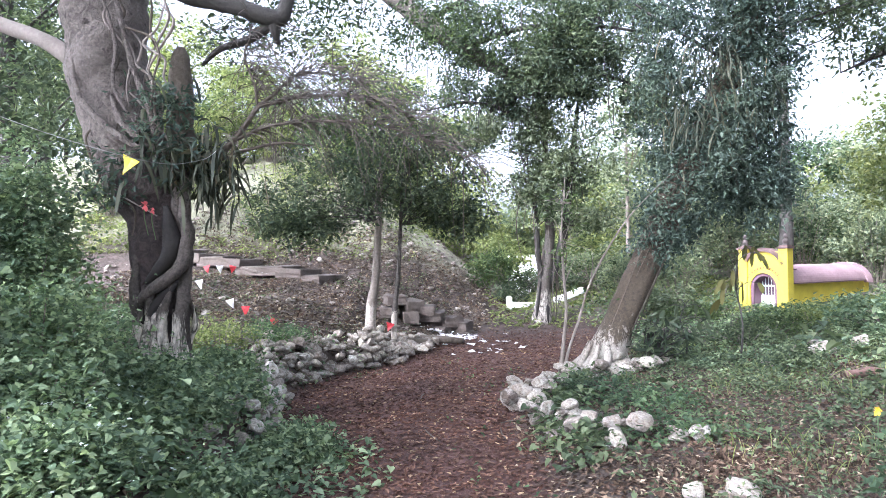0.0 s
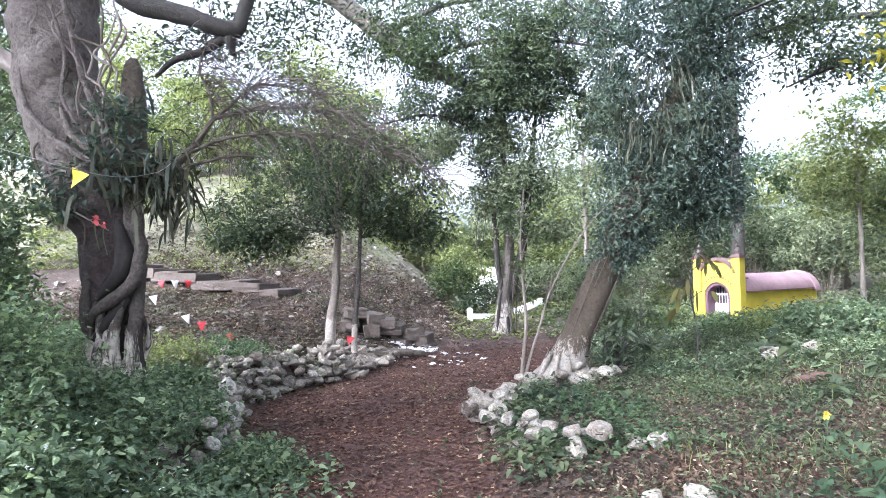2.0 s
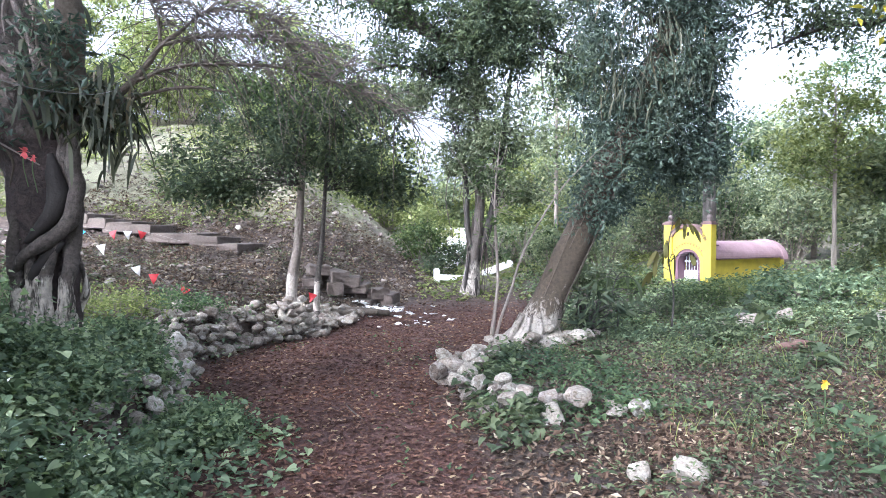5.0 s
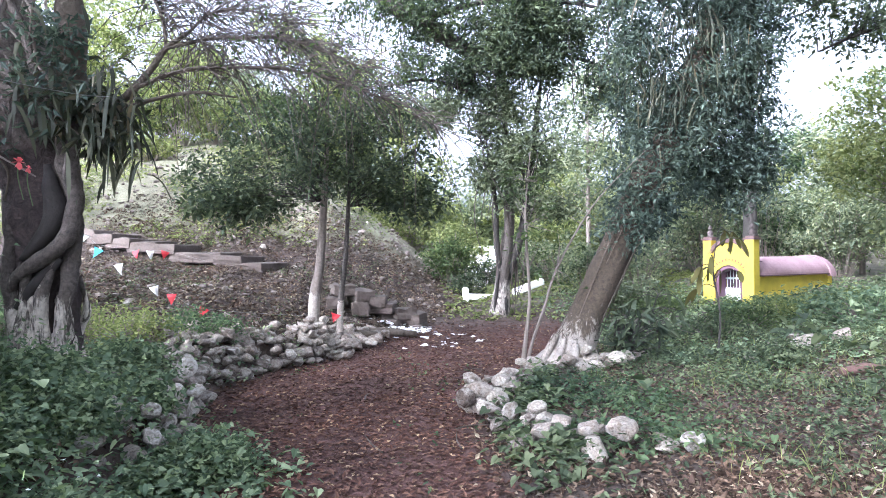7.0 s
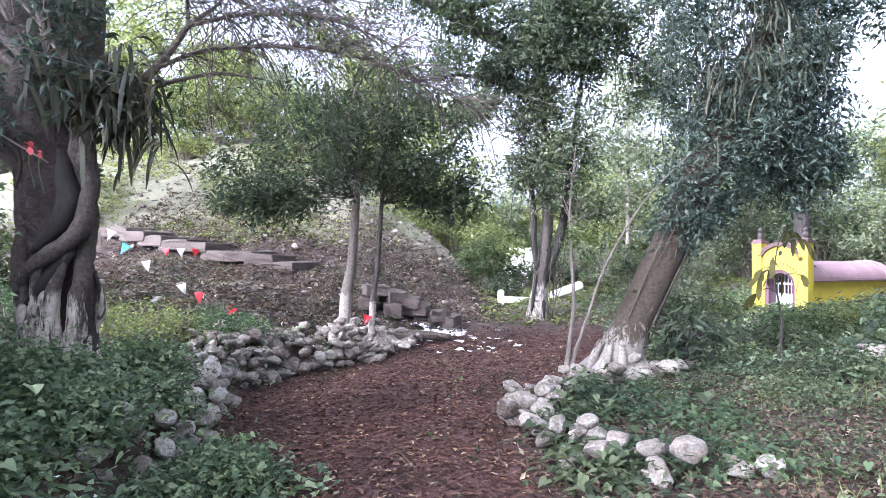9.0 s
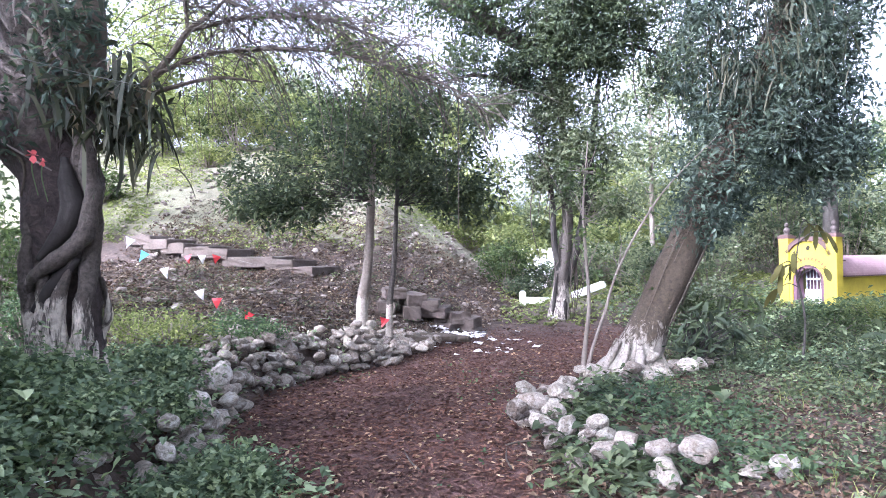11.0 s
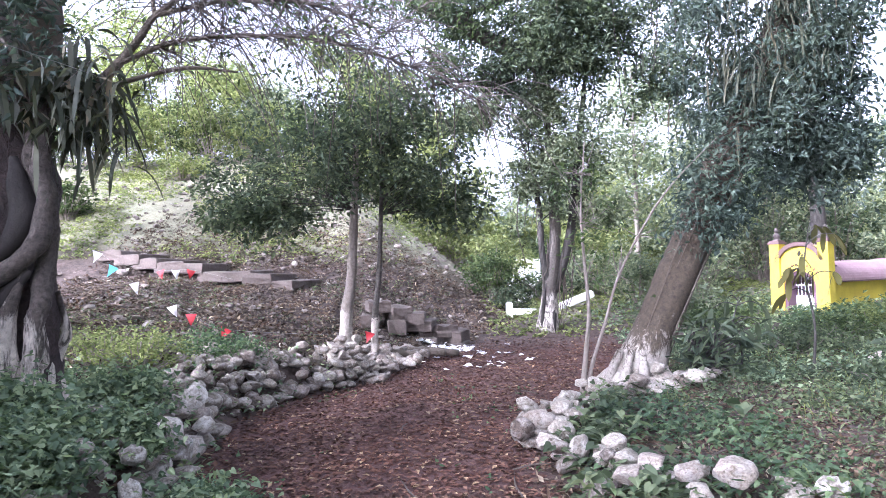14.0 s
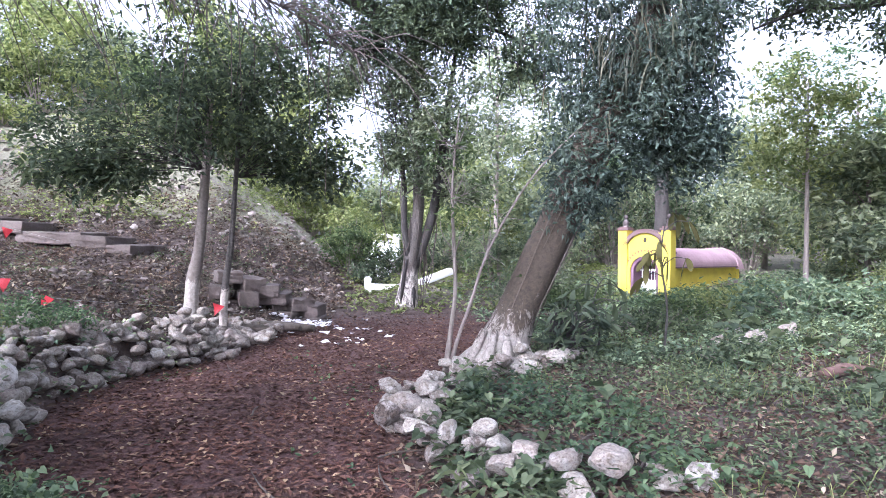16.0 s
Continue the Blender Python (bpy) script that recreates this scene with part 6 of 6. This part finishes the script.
def overhanging_tree():
    r = np.random.default_rng(725)
    base = thing("overhanging_tree", (0, 0, 0), "dark tree whose leafy limbs hang over the shrine", "tree")
    z = float(ground_at(12.2, 12.4)) - 0.1
    g = Geo()
    mid = tube(g, [(12.2, 12.4, z), (12.1, 12.4, 2.5), (11.6, 12.5, 4.6), (10.6, 12.7, 6.0), (9.4, 12.9, 6.6)], [0.3, 0.24, 0.2, 0.15, 0.1], 12, 5, 0.1, 3)
    part("trunk", g, M_BARK_DARK, base, smooth=True)
    spots = [mid[12:]]
    for p, q in (([(10.6, 12.7, 6.0), (9.4, 12.8, 5.7), (8.4, 12.9, 5.6), (7.4, 13.0, 5.2)], [0.08, 0.06, 0.045, 0.015]),
                 ([(9.4, 12.9, 6.6), (8.2, 12.9, 6.5), (7.0, 13.0, 6.3)], [0.08, 0.05, 0.02]),
                 ([(11.6, 12.5, 4.6), (10.6, 12.6, 4.9), (9.7, 12.7, 4.8)], [0.08, 0.05, 0.02])):
        g = Geo()
        spots.append(tube(g, p, q, 8, 4, 0.1, 3))
        part("limb", g, M_BARK_DARK, base, smooth=True)
    lv, tw = Geo(), Geo()
    for c, s, n in (((8.4, 13.0, 5.7), (1.2, 1.0, 0.45), 48), ((7.4, 13.0, 6.3), (1.2, 1.0, 0.4), 32), ((9.6, 12.8, 6.2), (1.5, 1.2, 0.6), 76), ((10.3, 12.6, 5.2), (0.8, 0.9, 0.4), 40), ((9.0, 12.9, 7.4), (2.2, 1.3, 0.6), 56)):
        p, cc = clumps(c, s, n, 34, 0.19, r, 0.1)
        leaves(lv, p, 0.12, 0.45, 0.35, 0.4, r=r)
        twigs(tw, np.concatenate(spots), cc[::3], 0.012, r)
    part("crown", lv, M_LEAF_DARK, base)
    tagged(part("branching", tw, M_BARK_DARK, base), kind="stuff")


overhanging_tree()


# ---------------------------------------------------------------- bunting and flowers
def pennant(parent, place, material, size, seed, turn=0.0):
    r = np.random.default_rng(seed)
    bm = bmesh.new()
    rows = []
    for k in range(5):
        u = k / 4
        w = (1 - u) * 0.5
        rows.append([bm.verts.new((s * w, 0.10 * math.sin(3 * u + s + seed), -u * 1.05)) for s in (-1, 0, 1)])
    for p, q in zip(rows, rows[1:]):
        for i in range(2):
            bm.faces.new((p[i], p[i + 1], q[i + 1], q[i]))
    bmesh.ops.remove_doubles(bm, verts=bm.verts, dist=0.001)
    bmesh.ops.solidify(bm, geom=list(bm.faces), thickness=0.01)
    ob = part("pennant", bm, material, parent)
    ob.matrix_basis = Matrix.LocRotScale(Vector(place), Euler((r.uniform(-0.3, 0.3), r.uniform(-0.5, 0.5), turn)), Vector((size, size, size)))
    return ob


def bunting(label, line, marks, size):
    base = tagged(new("bunting"), label, "bunting")
    g = Geo()
    tube(g, line, [0.0022] * len(line), 5, 6)
    part("string", g, M_STRING, base)
    for k, (place, m) in enumerate(marks):
        pennant(base, place, m, size, k + len(marks))


bunting("string of blue, white and red plastic pennants sagging across the bank", [(-5.9, 11.6, 2.5), (-5.23, 12.55, 1.97), (-4.64, 12.5, 1.47), (-3.78, 12.45, 1.0), (-3.25, 12.43, 0.75), (-1.6, 13.1, 0.55)],
        [((-5.23, 12.55, 1.97), M_PAPER), ((-4.98, 12.53, 1.74), M_BLUE), ((-4.66, 12.5, 1.48), M_PAPER), ((-4.08, 12.47, 1.12), M_PAPER), ((-3.78, 12.45, 0.99), M_RED), ((-3.25, 12.43, 0.76), M_RED), ((-1.2, 13.2, 0.58), M_RED)], 0.17)
bunting("string of faded red and white pennants low over the hillside", [(-7.4, 17.2, 1.95), (-6.14, 17.0, 1.74), (-5.47, 17.0, 1.73), (-4.6, 17.1, 1.5)],
        [((-6.14, 17.0, 1.74), M_RED), ((-5.81, 17.0, 1.74), M_PAPER), ((-5.47, 17.0, 1.73), M_RED)], 0.2)
bunting("yellow plastic pennant on a string tied to the fig tree", [(-3.6, 2.9, 3.4), (-2.6, 3.3, 2.7), (-1.71, 3.6, 2.36), (-1.85, 5.0, 2.55), (-2.35, 6.9, 2.95)], [((-1.71, 3.6, 2.36), M_PENNANT_YELLOW)], 0.10)


def blossom(place, material, size, petals, seed, label, name="flower"):
    base = thing(name, place, label, "flower")
    r = np.random.default_rng(seed)
    for k in range(petals):
        a = 6.283 * k / petals
        g = Geo()
        straps(g, np.array([(0.0, 0.0, 0.0)]), np.array([(math.cos(a), -0.5 + 0.2 * math.sin(2 * a), math.sin(a))]), size, size * 0.55, 0.15, r, 3)
        part("petal", g, material, base)
    g = Geo()
    tube(g, [(0, 0, -0.005), (0, -0.012, -0.12), (0.02, 0.03, -0.3)], [0.006, 0.005, 0.004], 5, 3)
    part("stalk", g, M_LEAF_WEED, base)


blossom((-2.98, 6.58, 2.36), M_PETAL_PINK, 0.08, 6, 1, "coral pink flower hanging on the fig trunk")
blossom((-2.9, 6.57, 2.31), M_PETAL_PINK, 0.06, 6, 2, "coral pink flower hanging on the fig trunk")
blossom((3.15, 4.95, 0.62), M_PETAL_GOLD, 0.05, 9, 3, "golden flower standing in the undergrowth")
# tiny pale flowers over the weeds
pale = Geo()
rp = np.random.default_rng(731)
p = np.stack([rp.uniform(-4.4, -1.5, 260), rp.uniform(3.0, 4.9, 260), np.zeros(260)], axis=1)
p[:, 2] = ground_at(p[:, 0], p[:, 1]) + rp.uniform(0.12, 0.5, 260)
for _ in range(3):
    leaves(pale, p, 0.022, 0.8, 0.7, 0.0, r=rp)
tagged(part("tiny_flowers", pale, M_PETAL_WHITE), "tiny pale flowers among the weeds", "flowers", kind="stuff")


# fallen sticks on the litter
rs = np.random.default_rng(741)
for k in range(26):
    x, y = (rs.uniform(1.2, 6.0), rs.uniform(4.0, 9.5)) if k < 16 else (rs.uniform(-1.0, 1.2), rs.uniform(5.0, 13.0))
    ln = rs.uniform(0.12, 0.35)
    g = Geo()
    tube(g, [(-ln, 0, 0), (-0.2 * ln, 0.06 * ln, 0.012), (ln, -0.08 * ln, 0.004)], [0.008, 0.007, 0.003], 5, 3)
    ob = part("fallen_stick", g, M_TWIG)
    ob.matrix_basis = pose(x, y, float(ground_at(x, y)) + 0.02, 0, 0, rs.uniform(0, 180))
    tagged(ob, "thin dry grey stick lying on fallen leaves", "stick", "fallen sticks")

cover("hill_weeds", "sparse weeds on the brown hillside", 2200, -8, 0.5, 11.5, 20, lambda x, y: patchy(x, y, 0.7, 6.0) * np.where(np.interp(y, LEFT_Y, LEFT_X) - x > 0.6, 0.8, 0), 0.045, 0.10, 6, M_LEAF_HERB, 512)
cover("large_leaf_plants", "tall large-leaved plants at the path side", 30, 2.7, 3.8, 3.0, 4.4, lambda x, y: np.ones(len(x)), 0.10, 0.65, 9, M_LEAF_WEED, 513)

# a dark reddish drift of leaves beside the boulders, and thin tall grass
rd = np.random.default_rng(751)
drift = Geo()
x, y = 2.5 + rd.normal(size=3600) * 0.55, 5.15 + rd.normal(size=3600) * 0.28
leaves(drift, on_ground(x, y, 0.02), 0.05, 0.5, 0.6, 0.0, r=rd)
tagged(part("leaf_drift", drift, M_LITTER_TAN), "dark reddish drift of fallen leaves by the boulders", "fallen leaves", kind="stuff")
blades = Geo()
x, y = rd.uniform(2.2, 8.0, 3600), rd.uniform(3.2, 12.5, 3600)
k = patchy(x, y, 0.7, 7.0) > 0.35
x, y = x[k], y[k]
straps(blades, on_ground(x, y), rd.normal(size=(len(x), 3)) * (0.35, 0.35, 0.1) + np.array((0, 0, 1.0)), 0.32, 0.007, 0.25, rd, 4)
tagged(part("tall_grass", blades, M_LEAF_LIGHT), "thin pale grass standing in the undergrowth", "grass", kind="stuff")

herbs = Geo()
x, y = scatter(9000, 1.2, 9.5, 3.4, 15, lambda x, y: off_path(x, y) * (0.05 + 0.95 * patchy(x, y, 0.9, 9.0) ** 2) * smooth01((x - np.interp(y, RIGHT_Y, RIGHT_X) - 0.5) / 0.6), rd)
p = np.repeat(on_ground(x, y), 6, axis=0)
p += rd.normal(size=p.shape) * (0.05, 0.05, 0)
p[:, 2] += rd.uniform(0.02, 0.22, len(p)) * np.repeat(rd.uniform(0.3, 1.2, len(x)), 6)
leaves(herbs, p, 0.05, 0.4, 0.5, 0.1, r=rd)
tagged(part("small_herbs", herbs, M_LEAF_HERB), "fine grey-green herbs between the leaf litter", "ground cover", kind="stuff")
